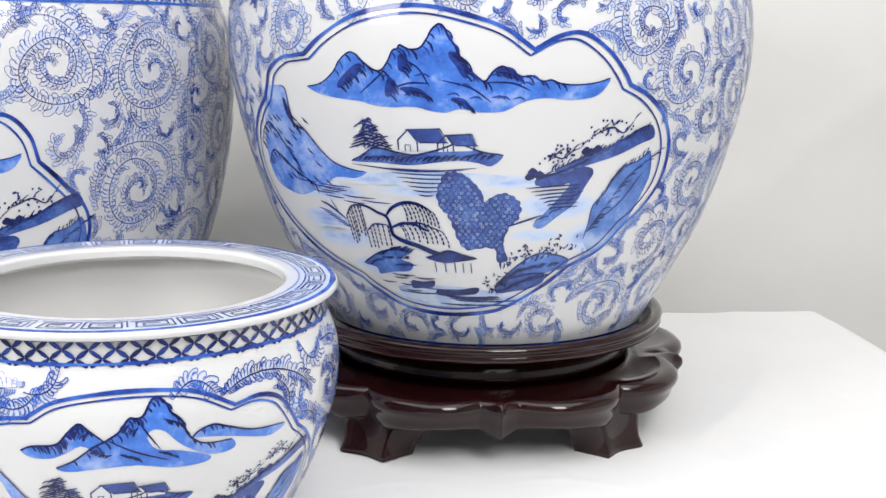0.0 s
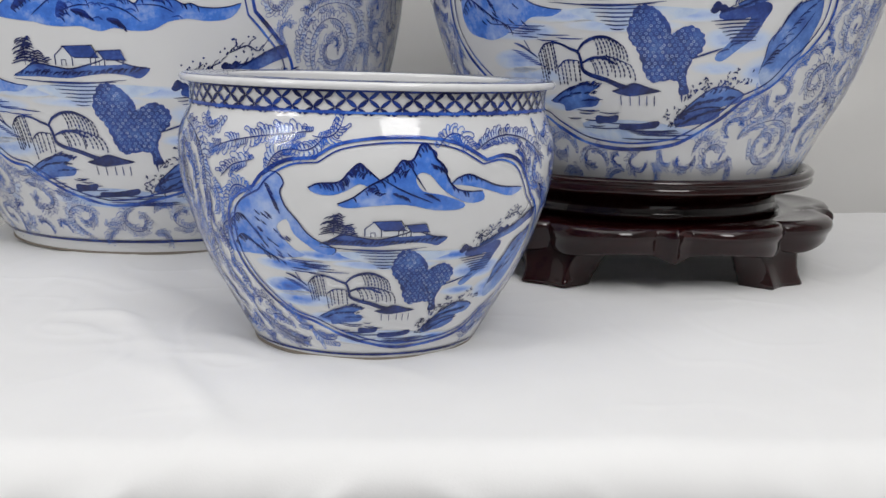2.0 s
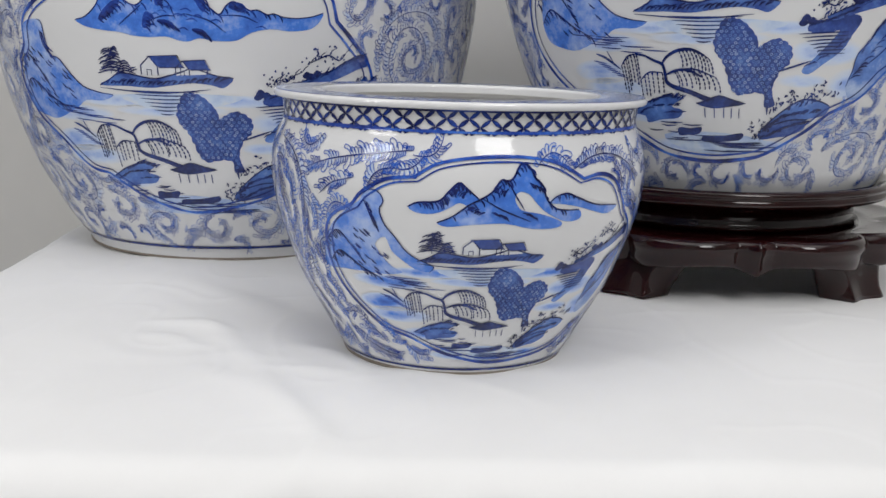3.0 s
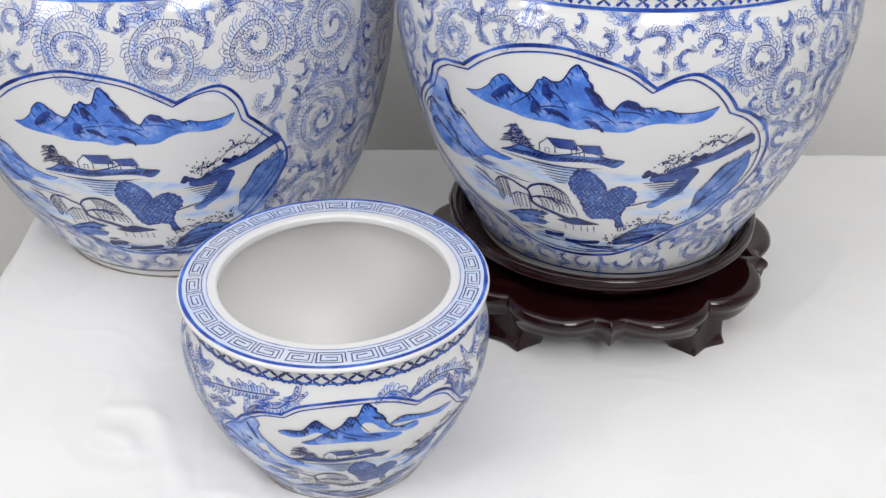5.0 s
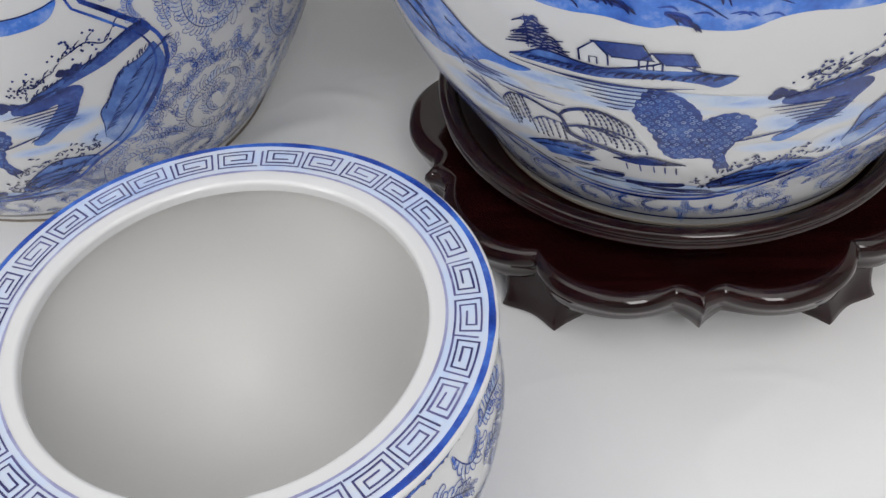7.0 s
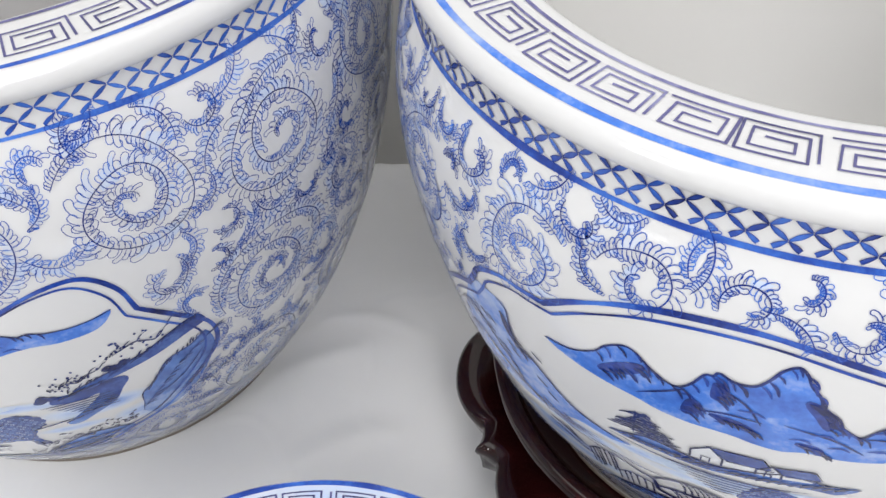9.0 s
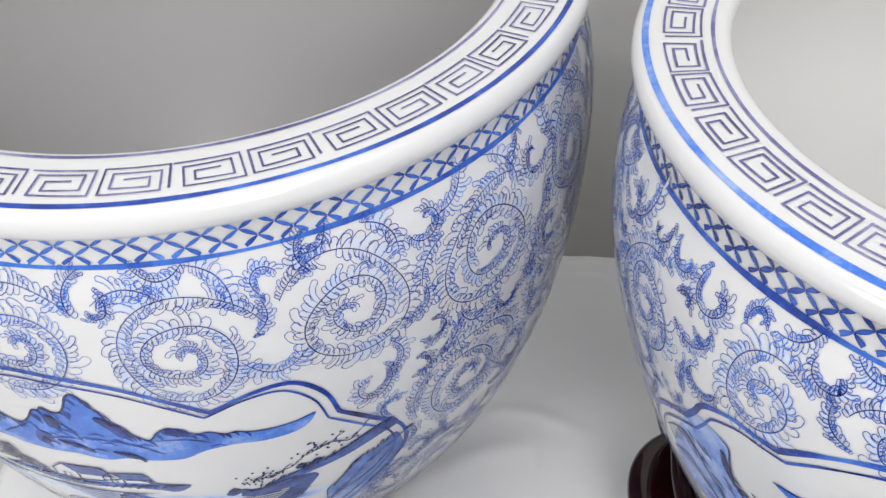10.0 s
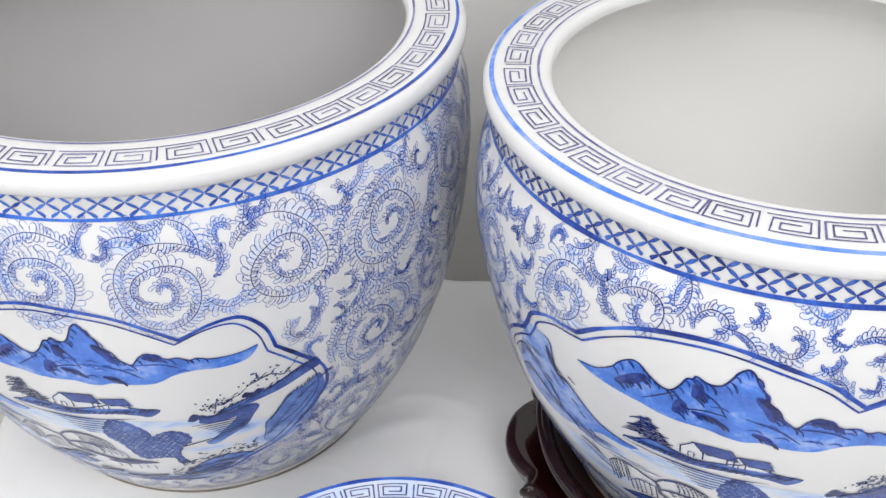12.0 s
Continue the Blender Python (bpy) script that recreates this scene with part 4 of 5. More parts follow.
    hatch(p, at([(-0.30, -0.67), (-0.24, -0.66), (-0.18, -0.66)]), 6, 0.006 * k, 5, 0.0011 * w, 0.85, seed + 1)
    piece("rock_bank", p)

    # shore with bushes
    p = Paint(place, cell)
    p.fill(at(closed(SHORE, 3)), wash(0.56, 0.36, panel.z - 0.85 * panel.hz, panel.z - 0.58 * panel.hz, seed + 6))
    hatch(p, at([(0.26, -0.78), (0.36, -0.68), (0.55, -0.64)]), 26, 0.009 * k, 24, 0.0016 * w, 0.9, seed + 3)
    hatch(p, at([(0.28, -0.83), (0.38, -0.76), (0.50, -0.72)]), 22, 0.008 * k, 20, 0.0015 * w, 0.9, seed + 22)
    p.brush(at(SHORE[:6]), 0.0013 * w, 0.88, thin=0.4)
    p.brush(at([(0.30, -0.74), (0.40, -0.70), (0.50, -0.695)]), 0.0013 * w, 0.88, thin=0.4)
    for n in range(40):
        x, y = rnd.uniform(0.19, 0.31), rnd.uniform(-0.84, -0.70)
        q = rnd.uniform(0, 6.28)
        p.brush(at([(x, y), (x + 0.010 * math.cos(q), y + 0.014 * math.sin(q)), (x + 0.016 * math.cos(q + 0.9), y + 0.022 * math.sin(q + 0.9))]), 0.0013 * w, 0.9, n=2)
    for n in range(80):
        f = rnd.random()
        x, y = 0.28 + 0.35 * f, -0.66 + 0.14 * f + rnd.uniform(0.0, 0.11) * (0.4 + abs(math.sin(7 * f)))
        if y < -0.56 + 0.02 * math.sin(20 * f) or f > 0.2:
            a = rnd.uniform(0, 6.28)
            dx, dy = 0.009 * math.cos(a), 0.013 * math.sin(a)
            p.brush(at([(x - dx, y - dy), (x + 0.003, y + 0.004), (x + dx, y + dy)]), 0.0013 * w, 0.85, n=3)
    piece("shore", p)

    # hillside and bluff
    p = Paint(place, cell)
    p.fill(at(closed(SLOPE_A, 3)), wash(0.46, 0.70, panel.z, panel.z + 0.35 * panel.hz, seed + 11))
    p.fill(at(closed(SLOPE_B, 3)), wash(0.32, 0.66, panel.z - 0.4 * panel.hz, panel.z + 0.05 * panel.hz, seed + 12))
    p.brush(at(SLOPE_A[:7]), 0.0013 * w, 0.88, thin=0.4)
    hatch(p, at([(0.40, -0.05), (0.55, 0.03), (0.85, 0.26)]), 22, 0.009 * k, 24, 0.0012 * w, 0.85, seed + 5)
    for n in range(7):
        y = -0.10 - 0.024 * n
        p.brush(at([(0.36 + 0.02 * n, y), (0.48, y + 0.012), (0.60, y + 0.02)]), 0.0012 * w, 0.82)
    hatch(p, at([(0.40, -0.33), (0.5, -0.25), (0.6, -0.12)]), 9, 0.008 * k, 20, 0.0011 * w, 0.8, seed + 6)
    p.brush(at([(0.28, -0.36), (0.36, -0.32), (0.44, -0.28)]), 0.0016 * w, 0.8)
    for (x, y) in ((0.37, -0.03), (0.38, 0.0), (0.41, -0.02), (0.62, 0.12), (0.65, 0.14), (0.60, 0.13)):
        p.fill(at(closed([(x - 0.02, y), (x, y + 0.035), (x + 0.025, y + 0.005), (x, y - 0.02)], 3)), 0.85, 0.0005)
    for twig in (TWIG_1, TWIG_2):
        p.brush(at(twig), 0.0012 * w, 0.88)
        for n in range(34):
            f = rnd.random()
            c = np.array(twig[int(f * (len(twig) - 1))]) + np.array([rnd.uniform(-0.045, 0.045), rnd.uniform(-0.03, 0.075)])
            p.fill(at(closed([(c[0] - 0.005, c[1]), (c[0], c[1] + 0.009), (c[0] + 0.005, c[1]), (c[0], c[1] - 0.009)], 2)), 0.8, 0.0005)
        for n in range(7):
            c = np.array(twig[n % len(twig)])
            p.brush(at([c, c + np.array([0.012, 0.03]), c + np.array([0.03, 0.05])]), 0.0009 * w, 0.85, n=3)
    hatch(p, at([(0.45, 0.0), (0.6, 0.09), (0.75, 0.18), (0.90, 0.28)]), 26, 0.006 * k, 60, 0.0012 * w, 0.9, seed + 15)
    piece("hillside", p)
    p = Paint(place, cell)
    p.fill(at(closed(BLUFF, 3)), wash(0.26, 0.52, panel.z - 0.5 * panel.hz, panel.z + 0.15 * panel.hz, seed + 13))
    p.brush(at(BLUFF[:8]), 0.001 * w, 0.75, thin=0.4)
    hatch(p, at([(0.95, 0.10), (0.82, -0.05), (0.72, -0.28), (0.66, -0.42)]), 24, 0.010 * k, 22, 0.0011 * w, 0.78, seed + 7)
    p.brush(at([(0.9, -0.02), (0.82, -0.2), (0.72, -0.33)]), 0.0012 * w, 0.75)
    hatch(p, at([(0.90, 0.10), (0.79, 0.0), (0.74, -0.10), (0.69, -0.24)]), 26, 0.0055 * k, 75, 0.0011 * w, 0.88, seed + 16)
    piece("bluff", p)

    # small boat
    p = Paint(place, cell)
    p.brush(at([(-0.62, -0.25), (-0.57, -0.28), (-0.5, -0.36)]), 0.0022 * w, 0.75)
    p.stroke(at([(-0.56, -0.23), (-0.53, -0.33)]), 0.001 * w, 0.7)
    piece("boat", p)


def feather(paint, stem, size, ink, rnd, wash_ink, weight=1.0, bold=False):
    """A tendril: a fine stem with a leaf on each side, again and again."""
    d = np.linalg.norm(np.diff(stem, axis=0), axis=1)
    run = np.concatenate([[0], np.cumsum(d)])
    total = run[-1]
    u = np.linspace(0, 1, len(stem))
    paint.stroke(stem, weight * (0.0006 if bold else 0.0007) * (0.55 + 0.5 * np.sin(math.pi * np.clip(u * 0.9 + 0.1, 0, 1))), min(1.0, ink * 1.25), 0.0007)
    thin = weight * 0.00043

    def along(x):
        x = min(max(x, 0.0), total * 0.999)
        j = min(len(stem) - 2, max(0, int(np.searchsorted(run, x)) - 1))
        t = stem[j + 1] - stem[j]
        t = t / (np.linalg.norm(t) + 1e-12)
        return stem[j] + t * (x - run[j]), t

    e = np.diff(stem, axis=0)
    bend_ = float(np.sum(e[:-1, 0] * e[1:, 1] - e[:-1, 1] * e[1:, 0]))
    u5 = np.linspace(0, 1, 5)
    base_, low_, high_ = (0.60, 0.34, 0.42) if bold else (0.62, 0.32, 0.44)

    def leaf(x, side, s, count):
        """One leaf from x onwards, s long: rounded fingers side by side that grow to a tall hooked one."""
        tone = ink * rnd.uniform(0.80, 1.12)
        back = rnd.uniform(92, 116)
        roots, tips = [], []
        for k in range(count):
            f = k / (count - 1)
            p, t = along(x + base_ * s * f)
            n = side * np.array([-t[1], t[0]])
            ln = s * (low_ + high_ * f ** 1.4) * rnd.uniform(0.9, 1.1) * (1.12 if k == count - 1 else 1.0)
            start, turn = radians(back - 22 * f), radians((38 + 26 * f) * rnd.uniform(0.7, 1.2))
            q = [p]
            for g in u5[1:]:
                a = start - turn * g ** 1.5
                q.append(q[-1] + (t * math.cos(a) + n * math.sin(a)) * ln / 4)
            q = np.array(q)
            d5 = np.gradient(q, axis=0)
            d5 /= np.linalg.norm(d5, axis=1)[:, None] + 1e-12
            # out to the side that faces back along the stem
            o = side * np.stack([-d5[:, 1], d5[:, 0]], axis=1)
            half = (s * base_ / (count - 1) * 0.54 * (0.78 + 0.34 * u5))[:, None]
            rear, front = q + o * half, q - o * half
            cap = [q[-1] + half[-1] * (o[-1] * math.cos(g) + d5[-1] * math.sin(g)) for g in (0.7, 1.57, 2.44)]
            tail = front[::-1] if k == count - 1 else front[:1:-1]
            edge_ = np.vstack([rear, cap, tail])
            taper = np.ones(len(edge_))
            taper[0] = 0.5
            taper[-1] = 0.5
            paint.stroke(edge_, thin * taper * rnd.uniform(0.85, 1.2), tone * rnd.uniform(0.85, 1.08), 0.0006)
            roots.append(p)
            tips.append(q[-1])
        flush(paint, roots, tips, wash_ink * rnd.choice((0.0, 0.6, 1.4, 2.4)))

    for side in (1, -1):
        inner = bend_ * side > 0
        x = size * (rnd.uniform(-0.1, 0.15) + (0.5 if inner else 0.0))
        while x < total - size * 0.3:
            grow = min(1.0, 0.50 + 1.5 * (total - x) / total, 0.6 + 3.0 * x / total) * rnd.uniform(0.82, 1.12)
            s = size * grow * (0.84 if inner else 1.0)
            if rnd.random() < 0.94:
                leaf(x, side, s, 4 if rnd.random() < (0.6 if bold else 0.3) else 3)
            x += s * rnd.uniform(0.88, 1.10)


def flush(paint, a, b, ink):
    """A pale wash between a stem and its fingers' tips."""
    if ink < 0.03:
        return
    base = paint.put([q for pair in zip(a, b) for q in pair], ink, 0.0003)
    for k in range(len(a) - 1):
        i = base + 2 * k
        paint.faces.append((i, i + 1, i + 3, i + 2))


def paint_scrolls(shape, place, cell, r0, panels, field, finger, tone, weight, chosen, vines, largest, seed):
    """Feathered spirals round the panels: the main ones first, then others in the widest gaps, then short sprigs.
    chosen: (degrees, height, radius, start degrees, way); vines: (width factor, (degrees, height), ...)."""
    rnd = random.Random(seed)
    gen = np.random.default_rng(seed)
    paint = Paint(place, cell)
    z0, z1 = field
    half = math.pi * r0
    count = 12000
    s = gen.uniform(-half, half, count)
    z = gen.uniform(z0, z1, count)
    squeeze = shape.radius(z) / r0
    room = np.minimum(z - z0, z1 - z)
    for pn in panels:
        b = pn.outline(1.0, 6)
        for turn in (-2 * half, 0, 2 * half):
            q = b + np.array([turn, 0])
            if q[:, 0].max() < -half * 1.3 or q[:, 0].min() > half * 1.3:
                continue
            near = np.full(len(s), 9.0)
            for p in q:
                near = np.minimum(near, np.hypot((s - p[0]) * squeeze, z - p[1]))
            x, y = q[:, 0], q[:, 1]
            x2, y2 = np.roll(x, 1), np.roll(y, 1)
            odd = np.zeros(len(s), int)
            for k in range(len(q)):
                odd += ((y[k] > z) != (y2[k] > z)) & (s < (x2[k] - x[k]) * (z - y[k]) / (y2[k] - y[k] + 1e-15) + x[k])
            room = np.where(odd % 2 == 1, -1, np.minimum(room, near))
    bold = len(vines) > 3

    def take(cs, cz, r, share):
        ds = np.abs(s - cs)
        return np.minimum(room, np.hypot(np.minimum(ds, 2 * half - ds) * squeeze, z - cz) - r * share)

    drawn = []
    for (deg, cz, r, a0, way) in chosen:
        cs = radians(deg) * r0
        drawn.append((cs, cz, r, radians(a0), way))
        room = take(cs, cz, r, 0.84)
    for (_, *line) in vines:
        for (a, b) in zip(line[:-1], line[1:]):
            for f in (0.0, 0.33, 0.67, 1.0):
                room = take(radians(a[0] + (b[0] - a[0]) * f) * r0, a[1] + (b[1] - a[1]) * f, finger, 0.85)
    while len(drawn) < 190:
        k = int(np.argmax(np.minimum(room, largest * 0.9) + gen.uniform(0, 0.003, len(room))))
        if room[k] < finger * (1.6 if bold else 0.74):
            break
        r = min(room[k] * 1.22, largest * rnd.uniform(0.9, 1.05))
        drawn.append((s[k], z[k], r, rnd.uniform(0, 6.28), rnd.choice((1, -1))))
        room = take(s[k], z[k], r, 0.72)
    for (cs, cz, r, a0, way) in drawn:
        wide = r0 / float(shape.radius(cz))
        size = min(finger * 1.32, r * 0.36 + 0.0014)
        turns = max(0.6, min(2.6, (r - size * 0.6) / (finger * 1.75)))
        n = int(44 * turns)
        u = np.linspace(0, 1, n)
        wander = 1 + 0.07 * np.sin(u * 9 * turns + a0 * 3) + 0.05 * np.sin(u * 17 * turns + a0 * 7)
        rad = np.maximum((r - size * 0.6) * (1 - min(0.90, 0.30 + 0.42 * turns) * u) * wander, finger * 0.16)
        ang = a0 + way * 2 * math.pi * turns * u
        stem = np.stack([cs + rad * np.cos(ang) * wide, cz + rad * np.sin(ang)], axis=1)
        feather(paint, stem, size, tone * rnd.uniform(0.85, 1.1), rnd, 0.035, weight)
    for (grow, *line) in vines:
        way = np.array([(radians(a) * r0, h) for (a, h) in line])
        u = np.linspace(0, 1, len(way))
        v = np.linspace(0, 1, 60)
        soft = np.stack([np.interp(v, u, way[:, 0]), np.interp(v, u, way[:, 1])], axis=1)
        for _ in range(40):
            soft[1:-1] = soft[1:-1] * 0.5 + (soft[:-2] + soft[2:]) * 0.25
        feather(paint, soft, finger * grow * 1.6, tone * rnd.uniform(0.85, 1.1), rnd, 0.05, weight, True)
    # short curved sprigs in what is left
    least = finger * (0.75 if bold else 0.44)
    for _ in range(420):
        k = int(np.argmax(room))
        r = room[k]
        if r < least:
            break
        long = min(finger * 3.6, max(r * 4.4, finger * 2.2))
        best = None
        for a in np.linspace(0, math.pi, 10, endpoint=False):
            e = [(s[k] + long * 0.5 * m * math.cos(a), z[k] + long * 0.5 * m * math.sin(a)) for m in (-1, -0.5, 0.5, 1)]
            worst = min(room[int(np.argmin((s - p[0]) ** 2 + (z - p[1]) ** 2))] for p in e)
            if best is None or worst > best[0]:
                best = (worst, a)
        a = best[1] + rnd.choice((0, math.pi))
        bend = rnd.choice((-1, 1)) * rnd.uniform(0.7, 1.5)
        v = np.linspace(-0.5, 0.5, 12)
        stem = np.stack([s[k] + long * (v * math.cos(a) - bend * v * v * math.sin(a)), z[k] + long * (v * math.sin(a) + bend * v * v * math.cos(a))], axis=1)
        feather(paint, stem, min(finger, max(r * 1.2, finger * 0.6)) * (1.4 if bold else 1.15), tone * rnd.uniform(0.75, 1.05), rnd, 0.035, weight, bold)
        for p in stem[::3]:
            room = take(p[0], p[1], finger * 0.46, 1.0)
    return paint


def paint_fret(shape, units, phase, rho0, rho1, lines, width, mat_ink, seed, tint=0.0):
    """The key fret on the flat of the rim, between two plain lines."""
    r0 = (rho0 + rho1) / 2
    place = on_rim(shape, r0)
    rnd = random.Random(seed)
    fret = Paint(place, 0.004)
    pitch = 2 * math.pi / units
    coil = [(0.02, 0.0), (0.86, 0.0), (0.86, 0.80), (0.16, 0.80), (0.16, 0.20), (0.70, 0.20), (0.70, 0.56), (0.34, 0.56)]
    link = [(0.02, 0.0), (0.02, 1.0), (0.98, 1.0), (0.98, 0.06)]
    for n in range(units):
        skew = rnd.uniform(-0.03, 0.03)
        start = rnd.uniform(-0.02, 0.02)
        for line in ((coil, link) if n % 2 == 0 else (coil, link[:3])):
            pts = []
            for (u, v) in line:
                u = u if n % 2 == 0 else 0.98 - u
                u2 = (u + skew * v + start) * 0.94 + 0.03
                v2 = v + rnd.uniform(-0.02, 0.02)
                pts.append(((radians(phase) + (n + u2) * pitch) * r0, rho0 + (rho1 - rho0) * (1 - v2)))
            tone = mat_ink * rnd.uniform(0.8, 1.15)
            for a, b in zip(pts[:-1], pts[1:]):
                m = max(2, int(math.dist(a, b) / 0.004))
                seg = np.array([(a[0] + (b[0] - a[0]) * i / m, a[1] + (b[1] - a[1]) * i / m) for i in range(m + 1)])
                d = (seg[-1] - seg[0]) / (np.linalg.norm(seg[-1] - seg[0]) + 1e-9)
                seg[0] -= d * width * 0.4
                seg[-1] += d * width * 0.4
                fret.stroke(seg, width * rnd.uniform(0.85, 1.15), tone, 0.0004 + 0.0001 * rnd.random())
    rings = Paint(place, 0.004)
    if tint:
        # a thin uneven wash of blue under the fret
        edges = np.linspace(lines[0][0], lines[-1][0], 7)
        s = np.linspace(-math.pi * r0, math.pi * r0, 361)
        for lo, hi in zip(edges[:-1], edges[1:]):
            pale = np.array([noise.noise((math.cos(q / r0) * 2.2, math.sin(q / r0) * 2.2, 5.0)) + 0.5 * noise.noise((math.cos(q / r0) * 9, math.sin(q / r0) * 9, lo * 300)) for q in s])
            pale[-1] = pale[0]
            rings.stroke(np.stack([s, np.full_like(s, (lo + hi) / 2)], axis=1), hi - lo, np.clip(tint * (1 + 0.9 * pale), 0.01, 0.3), 0.00015)
    for (rho, w, ink) in lines:
        s = np.linspace(-math.pi * r0, math.pi * r0, 361)
        nz = np.array([noise.noise((math.cos(q / r0) * 6, math.sin(q / r0) * 6, rho * 90)) for q in s])
        nz[-1] = nz[0]
        (fret if rho < rho0 else rings).stroke(np.stack([s, np.full_like(s, rho)], axis=1), w * (1 + 0.35 * nz), ink * (1 + 0.4 * nz), 0.0003)
    return fret, rings


def paint_lattice(place, r0, z0, z1, count, rows, ink, width, under, seed):
    """A band of linked petals between lines, round the neck."""
    rnd = random.Random(seed)
    p = Paint(place, 0.004)
    d = 2 * math.pi * r0 / count
    h = (z1 - z0) / rows

    def petal(a, b, cut=1.0):
        u = np.linspace(0.03, 0.97 * cut, 8)
        pts = np.stack([a[0] + (b[0] - a[0]) * u, a[1] + (b[1] - a[1]) * u], axis=1)
        w = width * rnd.uniform(0.85, 1.15) * np.sin(math.pi * np.linspace(0.05, 0.95 * cut, 8))
        v = ink * rnd.uniform(0.75, 1.15)
        p.stroke(pts, w, v, 0.0004)
        n = np.array([a[1] - b[1], b[0] - a[0]])
        n = n / np.linalg.norm(n)
        for sg in (-1, 1):
            p.stroke(pts + n * (w * 0.5 * sg)[:, None], width * 0.16, min(1.0, v * 1.3), 0.0006)

    for n in range(count):
        x = (n - count / 2) * d
        for row in range(math.ceil(rows)):
            top = x + (d / 2 if row % 2 else 0)
            for sg in (1, -1):
                petal((top, z1 - row * h), (top + sg * d / 2, z1 - (row + 1) * h), min(1.0, rows - row))
    for (z, w, v) in under:
        s = np.linspace(-math.pi * r0, math.pi * r0, 481)
        nz = np.array([noise.noise((math.cos(q / r0) * 4, math.sin(q / r0) * 4, z * 70 + seed)) for q in s])
        nz[-1] = nz[0]
        p.stroke(np.stack([s, z + 0.12 * w * nz], axis=1), w * (1 + 0.7 * nz), v * (1 + 0.5 * nz), 0.0006)
    return p


def build_planter(shape, x, y, z, lean, label, look_):
    """lean: slope of the rim along x and y."""
    ob = new("planter")
    ob.matrix_world = Matrix.Translation((x, y, z)) @ Matrix.Rotation(-lean[0], 4, "Y") @ Matrix.Rotation(lean[1], 4, "X")
    part("body", lathe("body", shape.foot()[::-1] + shape.outside(), PORCELAIN, 320), ob, "white glazed porcelain body")
    part("rim", lathe("rim", shape.rim(), PORCELAIN, 320), ob, "rounded white glazed rim")
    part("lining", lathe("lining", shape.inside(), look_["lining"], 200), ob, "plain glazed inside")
    v = look_
    r0 = float(shape.r.max())
    place = on_body(shape, r0)
    cell = v["cell"]
    panel = Panel(r0, *v["panel"])
    paint_landscape(place, cell, panel, ob, v["own_hills"], v["seed"])
    behind = Panel(r0, v["panel"][0] + 180, *v["panel"][1:])
    edge = Paint(place, cell)
    out = behind.outline()
    edge.stroke(np.vstack([out, out[:2]]), 0.003 * behind.k, 0.7)
    part("back_panel", edge.mesh("back_panel", PORCELAIN), ob, "blue quatrefoil border on the far side")
    scrolls = paint_scrolls(shape, place, cell, r0, [panel, behind], *v["scroll"], v["seed"])
    part("scrollwork", scrolls.mesh("scrollwork", PORCELAIN), ob, "fine feathered blue spirals")
    fret, rings = paint_fret(shape, v["units"], v["phase"], v["fret"][0], v["fret"][1], v["rings"], v["fret_line"], v["fret_ink"], v["seed"], v.get("tint", 0.0))
    part("key_fret", fret.mesh("key_fret", FRET), ob, "dark key fret on the rim")
    part("rim_line", rings.mesh("rim_line", PORCELAIN), ob, "thin blue lines on the rim")
    band = paint_lattice(place, r0, *v["lattice"], v["seed"])
    part("neck_band", band.mesh("neck_band", PORCELAIN), ob, "band of linked blue petals under the rim")
    foot = Paint(place, cell)
    s = np.linspace(-math.pi * r0, math.pi * r0, 361)
    nz = np.array([noise.noise((math.cos(q / r0) * 5, math.sin(q / r0) * 5, 3.0)) for q in s])
    foot.stroke(np.stack([s, v["foot_line"] + 0.0 * s], axis=1), v["foot_width"] * (1 + 0.4 * nz), 0.84 + 0.2 * nz)
    low = float(shape.r[0])
    # clay edge of the foot, its dark colour doubling as the contact shadow
    part("foot_ring", lathe("foot_ring", [(low - 0.006, 0.0), (low - 0.0012, -0.0006), (low + 0.0006, 0.0), (low + 0.0009, 0.0010), (low + 0.0004, 0.0022), (low - 0.004, 0.0024)], CLAY, 200), ob, "unglazed brown clay edge of the foot, darkened for contact shadow")
    part("foot_line", foot.mesh("foot_line", PORCELAIN), ob, "blue line round the foot")
    return tagged(ob, label, "planter", "blue and white planters")


# main spirals: degrees round the pot, height, radius, where the arm starts, which way it winds
LARGE_SPIRALS = ((21.3, 0.2935, 0.047, 20, 1), (40.6, 0.298, 0.046, 150, -1), (60.8, 0.293, 0.047, 60, 1), (57.7, 0.1955, 0.0517, 200, -1), (2.7, 0.3015, 0.0462, 30, 1),
    (51.1, 0.3325, 0.0163, 200, 1), (50.6, 0.2575, 0.015, 90, -1), (41.8, 0.237, 0.0204, 60, -1), (10.6, 0.0365, 0.0224, 90, 1), (-17.1, 0.054, 0.0231, 120, -1))
MEDIUM_SPIRALS = ((33.3, 0.045, 0.033, 170, -1), (42.8, 0.098, 0.029, 250, 1), (6.8, 0.0305, 0.014, 30, -1), (-60.7, 0.243, 0.04, 60, 1), (-39.3, 0.2560, 0.032, 40, 1),
    (-78.7, 0.253, 0.026, 120, -1), (-25, 0.2715, 0.024, 170, -1), (-14.2, 0.277, 0.0165, 200, -1), (-3.2, 0.277, 0.016, 190, 1), (8.3, 0.276, 0.0165, 170, -1),
    (20.3, 0.272, 0.018, 200, -1), (51.3, 0.144, 0.033, 60, -1))
SMALL_SPIRALS = ((80.3, 0.1255, 0.018, 150, -1),)
